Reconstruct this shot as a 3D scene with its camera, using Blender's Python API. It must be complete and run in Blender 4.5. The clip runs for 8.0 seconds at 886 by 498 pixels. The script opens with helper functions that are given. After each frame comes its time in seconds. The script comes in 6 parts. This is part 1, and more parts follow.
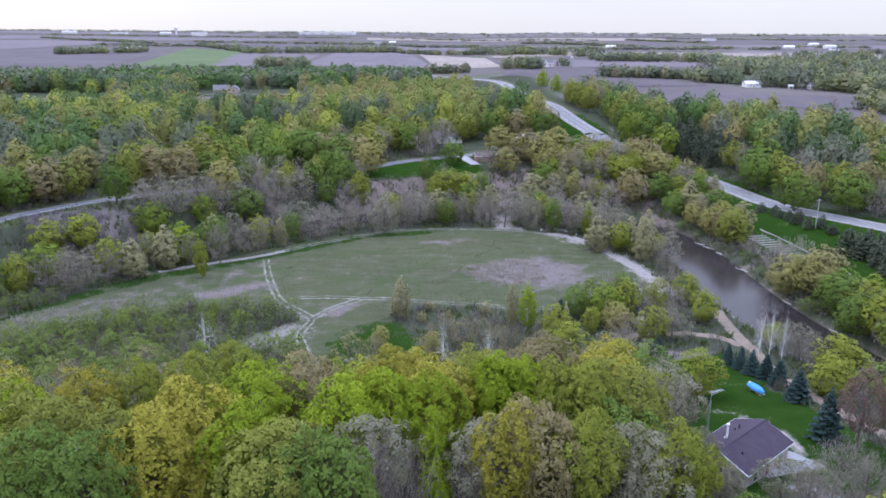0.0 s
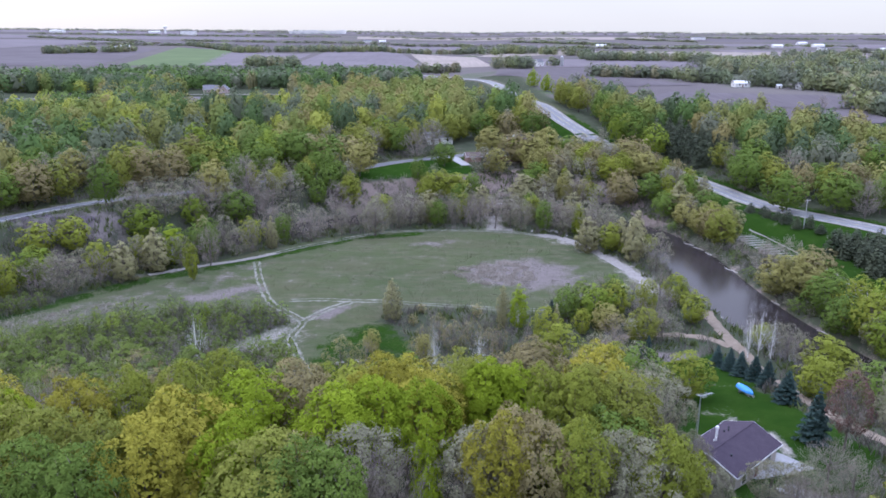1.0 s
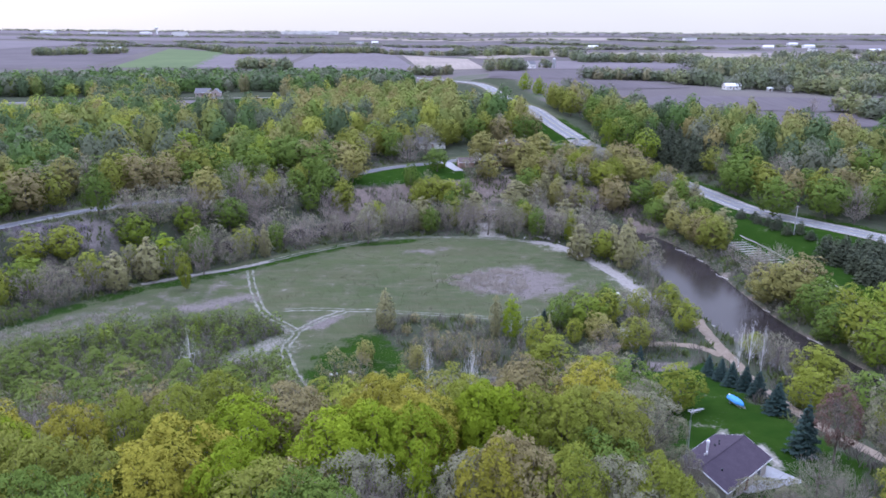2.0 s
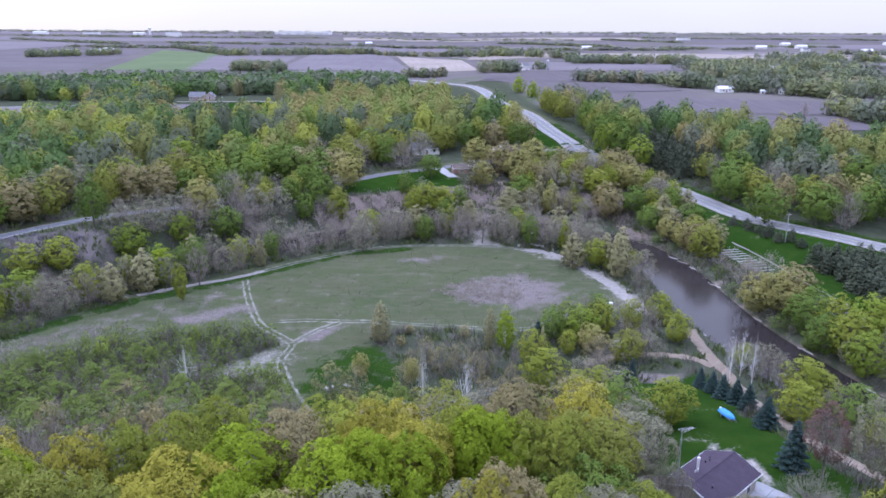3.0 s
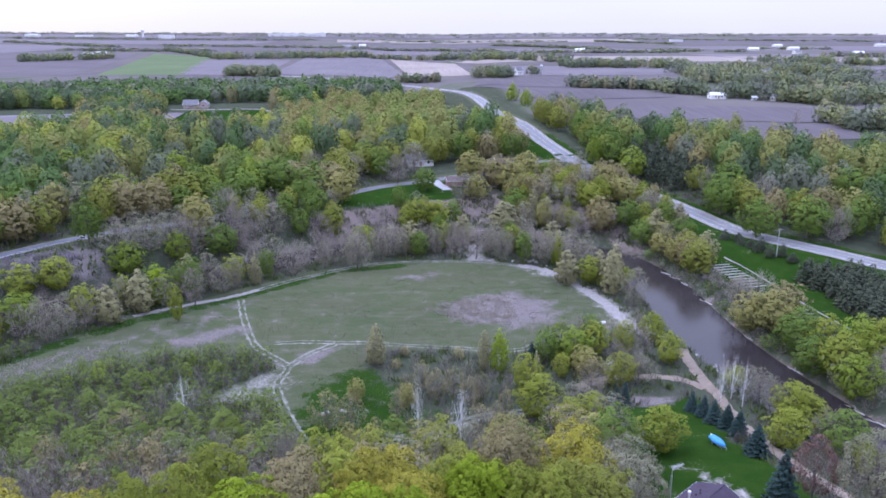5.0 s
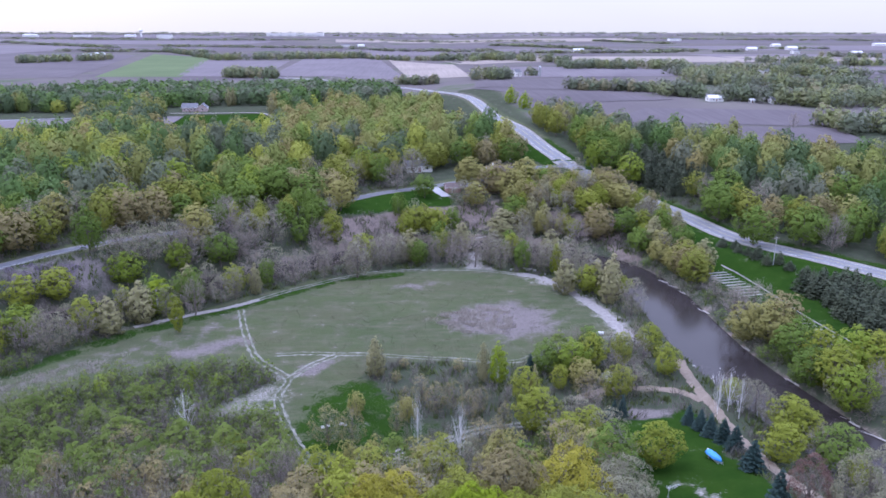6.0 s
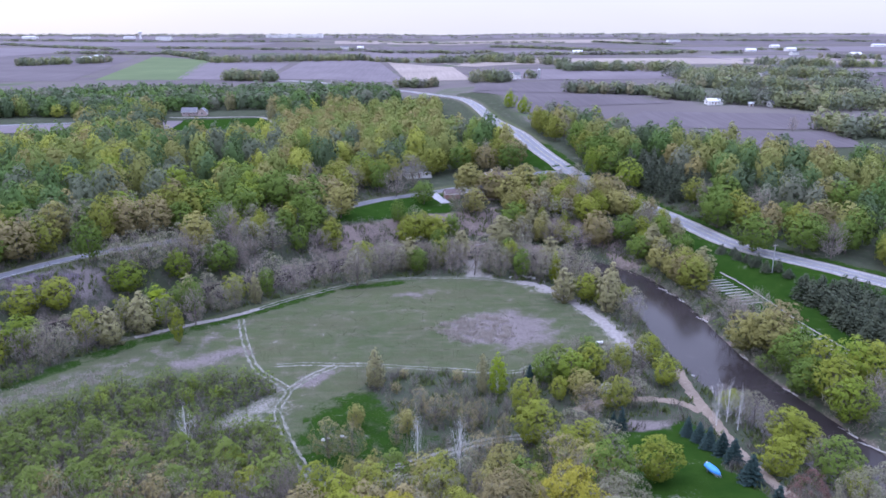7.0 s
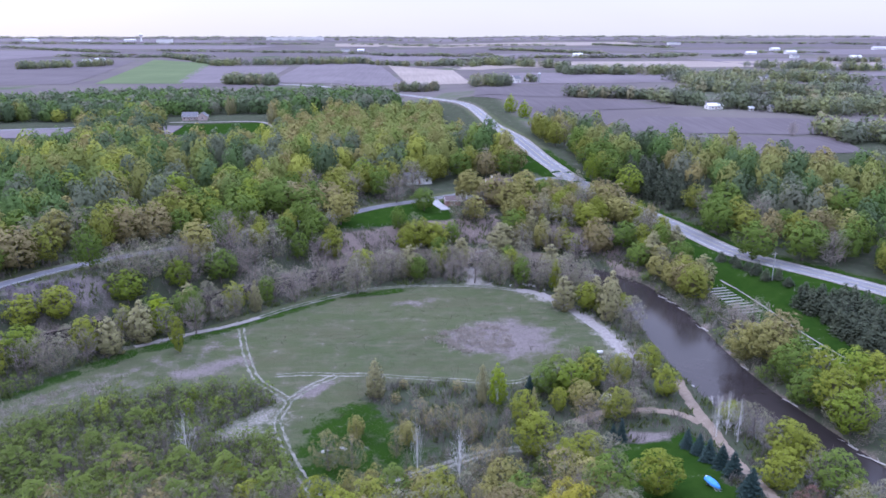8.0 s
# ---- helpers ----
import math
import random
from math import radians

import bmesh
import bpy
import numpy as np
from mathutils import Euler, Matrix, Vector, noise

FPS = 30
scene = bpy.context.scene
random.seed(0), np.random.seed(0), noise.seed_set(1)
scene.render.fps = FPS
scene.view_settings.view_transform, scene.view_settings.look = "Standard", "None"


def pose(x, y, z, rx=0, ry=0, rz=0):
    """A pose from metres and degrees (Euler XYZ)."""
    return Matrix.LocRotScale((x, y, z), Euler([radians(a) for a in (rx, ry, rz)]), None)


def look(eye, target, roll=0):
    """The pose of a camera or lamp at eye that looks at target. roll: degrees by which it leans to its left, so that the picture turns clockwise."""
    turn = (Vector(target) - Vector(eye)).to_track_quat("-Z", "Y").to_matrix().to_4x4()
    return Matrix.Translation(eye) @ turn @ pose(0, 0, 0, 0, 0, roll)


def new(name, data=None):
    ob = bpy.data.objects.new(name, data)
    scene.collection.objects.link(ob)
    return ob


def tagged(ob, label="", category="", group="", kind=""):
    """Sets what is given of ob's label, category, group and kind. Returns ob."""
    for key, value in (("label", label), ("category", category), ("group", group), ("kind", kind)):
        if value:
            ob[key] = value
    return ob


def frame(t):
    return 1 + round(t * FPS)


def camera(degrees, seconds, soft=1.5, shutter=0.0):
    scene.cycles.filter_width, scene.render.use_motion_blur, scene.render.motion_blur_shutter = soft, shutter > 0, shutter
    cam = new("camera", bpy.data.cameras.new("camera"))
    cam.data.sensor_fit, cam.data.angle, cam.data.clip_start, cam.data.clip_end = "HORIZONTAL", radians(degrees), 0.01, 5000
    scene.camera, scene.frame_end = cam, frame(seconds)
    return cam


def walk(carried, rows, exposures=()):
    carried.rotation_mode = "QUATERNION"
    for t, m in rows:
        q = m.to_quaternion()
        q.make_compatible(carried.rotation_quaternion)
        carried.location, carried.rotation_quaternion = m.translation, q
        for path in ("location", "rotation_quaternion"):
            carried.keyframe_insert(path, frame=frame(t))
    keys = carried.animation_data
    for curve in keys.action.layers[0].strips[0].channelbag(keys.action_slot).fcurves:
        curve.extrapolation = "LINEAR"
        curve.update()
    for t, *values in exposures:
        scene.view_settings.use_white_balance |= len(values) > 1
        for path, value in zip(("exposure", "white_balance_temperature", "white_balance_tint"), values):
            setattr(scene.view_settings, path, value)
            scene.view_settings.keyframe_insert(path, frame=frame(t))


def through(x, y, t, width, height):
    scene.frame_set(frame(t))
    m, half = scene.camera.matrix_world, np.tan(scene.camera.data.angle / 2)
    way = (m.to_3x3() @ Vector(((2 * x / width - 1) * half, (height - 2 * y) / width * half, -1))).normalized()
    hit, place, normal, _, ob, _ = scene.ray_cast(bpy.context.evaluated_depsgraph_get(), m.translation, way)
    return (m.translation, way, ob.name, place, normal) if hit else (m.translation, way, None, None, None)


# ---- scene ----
cam = camera(61.8, 8.0, soft=1.65)
PATH = [
    (0, (0.059, 0.158, 63.858), (0.06, 2.077, 63.297), 0.4),
    (0.5, (0.112, 0.063, 64.108), (0.125, 1.982, 63.544), 0.4),
    (1, (0.097, 0.08, 64.73), (0.122, 1.999, 64.166), 0.4),
    (1.5, (0.081, 0.147, 65.71), (0.116, 2.066, 65.147), 0.4),
    (3, (0.15, -0.372, 70.319), (0.208, 1.546, 69.754), 0.3),
    (3.5, (0.198, -0.402, 71.601), (0.261, 1.516, 71.037), 0.3),
    (4, (0.195, -0.355, 72.958), (0.262, 1.563, 72.394), 0.2),
    (4.5, (0.196, -0.296, 74.259), (0.267, 1.622, 73.696), 0.2),
    (6, (0.118, -0.734, 79.504), (0.194, 1.183, 78.937), 0.1),
    (6.5, (0.116, -0.659, 80.789), (0.192, 1.257, 80.223), 0.0),
    (7, (0.163, -0.531, 82.083), (0.24, 1.386, 81.518), 0.0),
    (7.5, (0.246, -0.354, 83.25), (0.323, 1.564, 82.686), -0.0),
    (8, (0.284, -0.123, 84.129), (0.36, 1.796, 83.569), -0.0),
]
walk(cam, [(t, look(eye, target, roll)) for t, eye, target, roll in PATH], [(0, 0.18, 5620, 23), (3.5, 0.22, 5450, 28), (8, 0.2, 5400, 30)])

# ---- light: bright overcast sky near sunset, soft low sun ----
sky = bpy.data.worlds.new("overcast_sky")
scene.world = sky
sky.use_nodes = True
wn, wl = sky.node_tree.nodes, sky.node_tree.links
wn.clear()
w_out = wn.new("ShaderNodeOutputWorld")
w_bg = wn.new("ShaderNodeBackground")
w_geo = wn.new("ShaderNodeTexCoord")
w_sep = wn.new("ShaderNodeSeparateXYZ")
w_map = wn.new("ShaderNodeMapRange")
w_map.interpolation_type = "SMOOTHSTEP"
w_map.inputs["From Min"].default_value, w_map.inputs["From Max"].default_value = 0.02, 0.9
w_map.inputs["To Min"].default_value, w_map.inputs["To Max"].default_value = 0.0, 1.0
w_sky = wn.new("ShaderNodeTexSky")
w_sky.sky_type, w_sky.sun_disc = "NISHITA", False
w_sky.sun_elevation, w_sky.sun_rotation = radians(38), radians(-60)
w_dim = wn.new("ShaderNodeVectorMath")
w_dim.operation = "SCALE"
w_dim.inputs["Scale"].default_value = 0.032
w_noise = wn.new("ShaderNodeTexNoise")
w_noise.inputs["Scale"].default_value, w_noise.inputs["Detail"].default_value = 2.2, 4.0
w_stretch = wn.new("ShaderNodeMapping")
w_stretch.inputs["Scale"].default_value = (1, 1, 5)
w_cloud = wn.new("ShaderNodeMix")
w_cloud.data_type = "RGBA"
w_cloud.inputs["A"].default_value = (0.665, 0.665, 0.6, 1)
w_cloud.inputs["B"].default_value = (2.0, 2.2, 2.6, 1)
w_break = wn.new("ShaderNodeMapRange")
w_break.inputs["From Min"].default_value, w_break.inputs["From Max"].default_value = 0.3, 0.7
w_break.inputs["To Min"].default_value, w_break.inputs["To Max"].default_value = 0.95, 1.03
w_mul = wn.new("ShaderNodeVectorMath")
w_mul.operation = "SCALE"
w_add = wn.new("ShaderNodeVectorMath")
w_add.operation = "ADD"
wl.new(w_geo.outputs["Generated"], w_sep.inputs[0])
wl.new(w_sep.outputs["Z"], w_map.inputs["Value"])
wl.new(w_map.outputs[0], w_cloud.inputs["Factor"])
wl.new(w_geo.outputs["Generated"], w_stretch.inputs["Vector"])
wl.new(w_stretch.outputs[0], w_noise.inputs["Vector"])
wl.new(w_noise.outputs[0], w_break.inputs["Value"])
wl.new(w_cloud.outputs["Result"], w_mul.inputs[0])
wl.new(w_break.outputs[0], w_mul.inputs["Scale"])
wl.new(w_sky.outputs[0], w_dim.inputs[0])
wl.new(w_mul.outputs[0], w_add.inputs[0])
wl.new(w_dim.outputs[0], w_add.inputs[1])
wl.new(w_add.outputs[0], w_bg.inputs["Color"])
wl.new(w_bg.outputs[0], w_out.inputs["Surface"])

sun_data = bpy.data.lights.new("sun", "SUN")
sun_data.energy, sun_data.angle, sun_data.color = 1.2, radians(20), (1.0, 0.95, 0.86)
sun = new("sun", sun_data)
sun.matrix_world = look((-260, 150, 240), (0, 0, 0))

# ---- materials ----
class Nodes:
    """A small builder for node materials."""

    def __init__(self, name):
        self.mat = bpy.data.materials.new(name)
        self.mat.use_nodes = True
        self.n, self.l = self.mat.node_tree.nodes, self.mat.node_tree.links
        self.bsdf = self.n["Principled BSDF"]
        self.geo = None

    def place(self):
        if not self.geo:
            self.geo = self.n.new("ShaderNodeNewGeometry")
        return self.geo.outputs["Position"]

    def noise(self, scale, detail=4.0, rough=0.6, stretch=None):
        t = self.n.new("ShaderNodeTexNoise")
        t.inputs["Scale"].default_value, t.inputs["Detail"].default_value, t.inputs["Roughness"].default_value = scale, detail, rough
        src = self.place()
        if stretch:
            m = self.n.new("ShaderNodeMapping")
            m.inputs["Rotation"].default_value = (0, 0, radians(stretch[0]))
            m.inputs["Scale"].default_value = (stretch[1], stretch[2], 1)
            self.l.new(src, m.inputs["Vector"])
            src = m.outputs[0]
        self.l.new(src, t.inputs["Vector"])
        return t.outputs[0]

    def ramp(self, value, a, b, lo=0.0, hi=1.0):
        r = self.n.new("ShaderNodeMapRange")
        r.inputs["From Min"].default_value, r.inputs["From Max"].default_value = a, b
        r.inputs["To Min"].default_value, r.inputs["To Max"].default_value = lo, hi
        self.l.new(value, r.inputs["Value"])
        return r.outputs[0]

    def math(self, op, a, b):
        m = self.n.new("ShaderNodeMath")
        m.operation, m.use_clamp = op, False
        for i, v in enumerate((a, b)):
            if isinstance(v, (int, float)):
                m.inputs[i].default_value = v
            else:
                self.l.new(v, m.inputs[i])
        return m.outputs[0]

    def mix(self, f, a, b, mode="MIX"):
        m = self.n.new("ShaderNodeMix")
        m.data_type, m.blend_type = "RGBA", mode
        for key, v in (("Factor", f), ("A", a), ("B", b)):
            if isinstance(v, (int, float, tuple)):
                m.inputs[key].default_value = v
            else:
                self.l.new(v, m.inputs[key])
        return m.outputs["Result"]

    def attribute(self, name):
        a = self.n.new("ShaderNodeAttribute")
        a.attribute_name = name
        return a.outputs["Fac"]

    def random(self):
        return self.n.new("ShaderNodeObjectInfo").outputs["Random"]

    def island(self):
        if not self.geo:
            self.place()
        return self.geo.outputs["Random Per Island"]

    def bump(self, value, strength=0.4, distance=0.05):
        b = self.n.new("ShaderNodeBump")
        b.inputs["Strength"].default_value, b.inputs["Distance"].default_value = strength, distance
        self.l.new(value, b.inputs["Height"])
        self.l.new(b.outputs[0], self.bsdf.inputs["Normal"])

    def done(self, colour, rough=0.8, spec=0.3, metal=0.0):
        if isinstance(colour, tuple):
            self.bsdf.inputs["Base Color"].default_value = colour
        else:
            self.l.new(colour, self.bsdf.inputs["Base Color"])
        if isinstance(rough, (int, float)):
            self.bsdf.inputs["Roughness"].default_value = rough
        else:
            self.l.new(rough, self.bsdf.inputs["Roughness"])
        self.bsdf.inputs["Specular IOR Level"].default_value = spec
        self.bsdf.inputs["Metallic"].default_value = metal
        return self.mat


def plain(name, a, b, scale=3.0, rough=0.7, spec=0.3, metal=0.0, bump=0.2, dist=0.02):
    """Two tones mixed by noise at two scales, with fine relief."""
    m = Nodes(name)
    f = m.math("ADD", m.math("MULTIPLY", m.noise(scale), 0.6), m.math("MULTIPLY", m.noise(scale * 7), 0.4))
    m.bump(m.noise(scale * 9), bump, dist)
    return m.done(m.mix(m.ramp(f, 0.35, 0.65), a, b), rough, spec, metal)


def leaf_material(name, dark, light, tint=0.0, through=0.24):
    """Foliage: tone by tree, by leaf and by larger patches; some light passes through."""
    m = Nodes(name)
    rnd = m.attribute("tint") if tint else m.random()
    f = m.math("ADD", m.math("MULTIPLY", rnd, 0.4), m.math("ADD", m.math("MULTIPLY", m.island(), 0.35), m.math("MULTIPLY", m.ramp(m.noise(0.35, 2.0), 0.3, 0.7), 0.35)))
    col = m.mix(f, dark, light)
    m.done(col, 0.65, 0.06)
    tr = m.n.new("ShaderNodeBsdfTranslucent")
    m.l.new(col, tr.inputs["Color"])
    mx = m.n.new("ShaderNodeMixShader")
    mx.inputs[0].default_value = through
    m.l.new(m.bsdf.outputs[0], mx.inputs[1])
    m.l.new(tr.outputs[0], mx.inputs[2])
    m.l.new(mx.outputs[0], m.n["Material Output"].inputs["Surface"])
    return m.mat


LEAF = {
    "oak_gold": leaf_material("gold_oak_leaves", (0.185, 0.18, 0.022, 1), (0.37, 0.34, 0.045, 1)),
    "oak_dull": leaf_material("dull_gold_oak_leaves", (0.168, 0.162, 0.05, 1), (0.32, 0.298, 0.094, 1)),
    "oak_olive": leaf_material("olive_oak_leaves", (0.13, 0.151, 0.0259, 1), (0.259, 0.275, 0.0486, 1)),
    "oak_tan": leaf_material("tan_oak_leaves", (0.165, 0.143, 0.066, 1), (0.305, 0.258, 0.115, 1)),
    "maple": leaf_material("fresh_maple_leaves", (0.138, 0.195, 0.01, 1), (0.26, 0.34, 0.018, 1)),
    "fresh": leaf_material("young_maple_leaves", (0.118, 0.17, 0.02, 1), (0.22, 0.28, 0.034, 1)),
    "elm": leaf_material("elm_leaves", (0.072, 0.118, 0.022, 1), (0.155, 0.22, 0.038, 1)),
    "lime": leaf_material("poplar_leaves", (0.14, 0.17, 0.022, 1), (0.255, 0.285, 0.038, 1)),
    "pale": leaf_material("pale_catkin_leaves", (0.2, 0.192, 0.095, 1), (0.34, 0.322, 0.155, 1)),
    "grey": leaf_material("grey_budding_leaves", (0.155, 0.155, 0.096, 1), (0.26, 0.255, 0.158, 1)),
    "bud": leaf_material("yellow_green_buds", (0.078, 0.118, 0.024, 1), (0.16, 0.205, 0.04, 1)),
    "blossom": leaf_material("white_blossom", (0.3, 0.28, 0.24, 1), (0.52, 0.49, 0.43, 1)),
    "rust": leaf_material("rust_needles", (0.12, 0.072, 0.058, 1), (0.18, 0.11, 0.088, 1)),
    "spruce": leaf_material("spruce_needles", (0.016, 0.032, 0.027, 1), (0.045, 0.075, 0.066, 1), through=0.1),
    "pine": leaf_material("pine_needles", (0.036, 0.046, 0.03, 1), (0.085, 0.1, 0.058, 1), through=0.1),
}


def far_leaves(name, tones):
    """Far woods: each tree's own tone runs from bare grey through olive to fresh green. The tones passed in hold haze.
    """
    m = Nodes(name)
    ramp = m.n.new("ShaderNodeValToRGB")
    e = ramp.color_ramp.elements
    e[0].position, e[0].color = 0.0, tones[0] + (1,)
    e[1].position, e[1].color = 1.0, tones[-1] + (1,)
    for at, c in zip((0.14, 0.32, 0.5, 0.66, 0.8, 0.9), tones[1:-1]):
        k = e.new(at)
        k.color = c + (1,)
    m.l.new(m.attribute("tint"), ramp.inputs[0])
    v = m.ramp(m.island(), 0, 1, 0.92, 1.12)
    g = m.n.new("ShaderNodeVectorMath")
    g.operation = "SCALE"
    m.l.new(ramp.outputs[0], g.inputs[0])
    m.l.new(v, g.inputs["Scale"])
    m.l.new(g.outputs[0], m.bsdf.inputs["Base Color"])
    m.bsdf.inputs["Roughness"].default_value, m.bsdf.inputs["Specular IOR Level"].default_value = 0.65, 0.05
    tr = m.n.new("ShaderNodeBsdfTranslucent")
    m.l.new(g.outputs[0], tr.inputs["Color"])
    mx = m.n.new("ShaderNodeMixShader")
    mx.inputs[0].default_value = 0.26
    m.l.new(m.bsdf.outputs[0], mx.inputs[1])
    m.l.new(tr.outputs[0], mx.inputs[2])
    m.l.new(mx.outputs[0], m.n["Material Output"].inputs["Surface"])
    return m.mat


# Blue lifted above the near leaves': distance haze put into the colour.
HAZY_FAR_LEAF = far_leaves("hazy_woodland_leaves", ((0.26, 0.25, 0.215), (0.22, 0.22, 0.16), (0.1, 0.14, 0.07), (0.112, 0.185, 0.05), (0.23, 0.26, 0.07), (0.285, 0.24, 0.095), (0.175, 0.25, 0.052), (0.31, 0.335, 0.062)))
# Paler, greyer greens for belts among the fields: aerial haze painted in.
HAZY_BELT_LEAF = far_leaves("hazy_belt_leaves", ((0.22, 0.215, 0.175), (0.2, 0.205, 0.155), (0.165, 0.19, 0.125), (0.17, 0.205, 0.115), (0.23, 0.25, 0.125), (0.265, 0.245, 0.145), (0.22, 0.255, 0.115), (0.29, 0.3, 0.125)))
BARK = plain("grey_bark", (0.085, 0.07, 0.058, 1), (0.17, 0.15, 0.13, 1), 4.0, 0.9, 0.1, bump=0.6, dist=0.05)
BARE = plain("bare_grey_twigs", (0.21, 0.183, 0.154, 1), (0.325, 0.285, 0.24, 1), 1.5, 0.9, 0.1)
PALE_BARK = plain("white_bark", (0.5, 0.49, 0.46, 1), (0.7, 0.69, 0.66, 1), 3.0, 0.8, 0.2)


def ground_material():
    m = Nodes("ground_cover")
    big, mid, fine = m.noise(0.03, 5.0), m.noise(0.22, 5.0), m.noise(2.3, 4.0, 0.7)
    grass = m.mix(m.ramp(big, 0.35, 0.65), (0.066, 0.084, 0.04, 1), (0.09, 0.102, 0.052, 1))
    grass = m.mix(m.ramp(mid, 0.46, 0.74), grass, (0.115, 0.112, 0.078, 1))
    grass = m.mix(m.ramp(m.noise(0.16, 5.0, 0.7, (-14, 0.35, 1.6)), 0.5, 0.72, 0.0, 0.6), grass, (0.155, 0.142, 0.105, 1))
    grass = m.mix(m.ramp(m.noise(0.05, 4.0, 0.6, (25, 0.7, 1.4)), 0.48, 0.66, 0.0, 0.4), grass, (0.1, 0.088, 0.06, 1))
    grass = m.mix(m.ramp(fine, 0.3, 0.75, 0.0, 0.5), grass, (0.05, 0.066, 0.03, 1))

    def over(base, mask, colour, soft=0.18):
        f = m.math("ADD", m.attribute(mask), m.math("MULTIPLY", m.math("SUBTRACT", mid, 0.5), 1.5))
        f = m.math("ADD", f, m.math("MULTIPLY", m.math("SUBTRACT", fine, 0.5), 0.9))
        return m.mix(m.ramp(f, 0.5 - soft, 0.5 + soft), base, colour)

    litter = m.mix(m.ramp(mid, 0.35, 0.65), (0.05, 0.05, 0.038, 1), (0.085, 0.08, 0.064, 1))
    litter = m.mix(m.ramp(fine, 0.4, 0.62), litter, (0.05, 0.072, 0.035, 1))
    lawn = m.mix(m.ramp(mid, 0.3, 0.7), (0.015, 0.042, 0.006, 1), (0.028, 0.06, 0.009, 1))
    lawn = m.mix(m.ramp(fine, 0.3, 0.8, 0, 0.5), lawn, (0.018, 0.034, 0.008, 1))
    dry = m.mix(m.ramp(fine, 0.3, 0.7), (0.115, 0.10, 0.092, 1), (0.20, 0.175, 0.165, 1))
    sand = m.mix(m.ramp(fine, 0.3, 0.7), (0.22, 0.205, 0.185, 1), (0.36, 0.335, 0.305, 1))
    bank = m.mix(m.ramp(fine, 0.3, 0.7), (0.1, 0.082, 0.072, 1), (0.25, 0.2, 0.17, 1))
    farm = m.mix(m.ramp(m.noise(0.004, 3.0), 0.35, 0.65), (0.115, 0.1, 0.105, 1), (0.15, 0.137, 0.122, 1))
    farm = m.mix(m.ramp(m.noise(0.01, 3.0), 0.55, 0.68), farm, (0.085, 0.11, 0.06, 1))
    col = m.mix(m.attribute("farm"), grass, farm)
    col = over(col, "litter", litter)
    col = over(col, "lawn", lawn, 0.1)
    col = over(col, "dry", dry, 0.22)
    col = over(col, "bank", bank)
    col = over(col, "sand", sand, 0.25)
    m.bump(m.math("ADD", fine, m.math("MULTIPLY", m.noise(9.0), 0.5)), 0.7, 0.18)
    return m.done(col, 0.95, 0.0)


GROUND = ground_material()
ASPHALT = plain("grey_asphalt", (0.14, 0.143, 0.152, 1), (0.2, 0.203, 0.215, 1), 0.4, 0.85, 0.3)
ASPHALT_DARK = plain("dark_asphalt", (0.11, 0.113, 0.122, 1), (0.16, 0.163, 0.175, 1), 0.4, 0.85, 0.3)
GRAVEL = plain("pale_gravel", (0.19, 0.175, 0.158, 1), (0.31, 0.29, 0.27, 1), 0.9, 0.95, 0.1, bump=0.6, dist=0.05)
DIRT = plain("tan_dirt", (0.165, 0.132, 0.098, 1), (0.25, 0.205, 0.158, 1), 0.8, 0.95, 0.1, bump=0.6, dist=0.05)
PAINT_Y = plain("worn_yellow_line", (0.42, 0.33, 0.10, 1), (0.5, 0.42, 0.2, 1), 2.0)
PAINT_W = plain("worn_white_line", (0.5, 0.5, 0.5, 1), (0.66, 0.66, 0.65, 1), 2.0)


def track_material():
    m = Nodes("worn_wheel_ruts")
    f = m.math("ADD", m.noise(0.5, 4.0), m.math("MULTIPLY", m.math("SUBTRACT", m.noise(3.0), 0.5), 0.8))
    return m.done(m.mix(m.ramp(f, 0.36, 0.72), (0.085, 0.095, 0.06, 1), (0.27, 0.26, 0.23, 1)), 0.95, 0.1)


RUT = track_material()


def water_material():
    m = Nodes("murky_river_water")
    m.bump(m.noise(1.1, 3.0), 0.1, 0.06)
    return m.done(m.mix(m.ramp(m.noise(0.05), 0.3, 0.7), (0.026, 0.022, 0.022, 1), (0.04, 0.034, 0.033, 1)), 0.14, 0.2)


WATER_MAT = water_material()


def crop_material(name, a, b, turn, pitch=3.0, contrast=0.3):
    """A field with faint tillage rows."""
    m = Nodes(name)
    rows = m.noise(1.0 / pitch, 2.0, 0.5, (turn, 1.0, 0.03))
    base = m.mix(m.ramp(m.noise(0.012, 4.0), 0.3, 0.7), a, b)
    base = m.mix(m.ramp(rows, 0.35, 0.65, 0.0, contrast), base, tuple(0.6 * c for c in a[:3]) + (1,))
    return m.done(base, 0.95, 0.1)


SOIL = [crop_material("tilled_soil_%s" % k, a, b, turn) for k, a, b, turn in (
    ("brown", (0.1, 0.086, 0.09, 1), (0.13, 0.113, 0.117, 1), 20), ("violet", (0.135, 0.117, 0.124, 1), (0.175, 0.154, 0.16, 1), 75),
    ("tan", (0.24, 0.205, 0.175, 1), (0.31, 0.265, 0.23, 1), 5))]
WHEAT = crop_material("young_wheat", (0.085, 0.12, 0.052, 1), (0.115, 0.15, 0.066, 1), 30, 4.0, 0.15)

# ---- mesh helpers ----
def part(name, bm, material, parent, label=""):
    """Links a bmesh as one mesh object under a thing or a part."""
    me = bpy.data.meshes.new(name)
    bm.to_mesh(me)
    bm.free()
    return hang(name, me, material, parent, label)


def hang(name, me, material, parent, label=""):
    if material and not me.materials:
        me.materials.append(material)
    ob = new(name, me)
    if parent:
        ob.parent = parent
    if label:
        tagged(ob, label)
    return ob


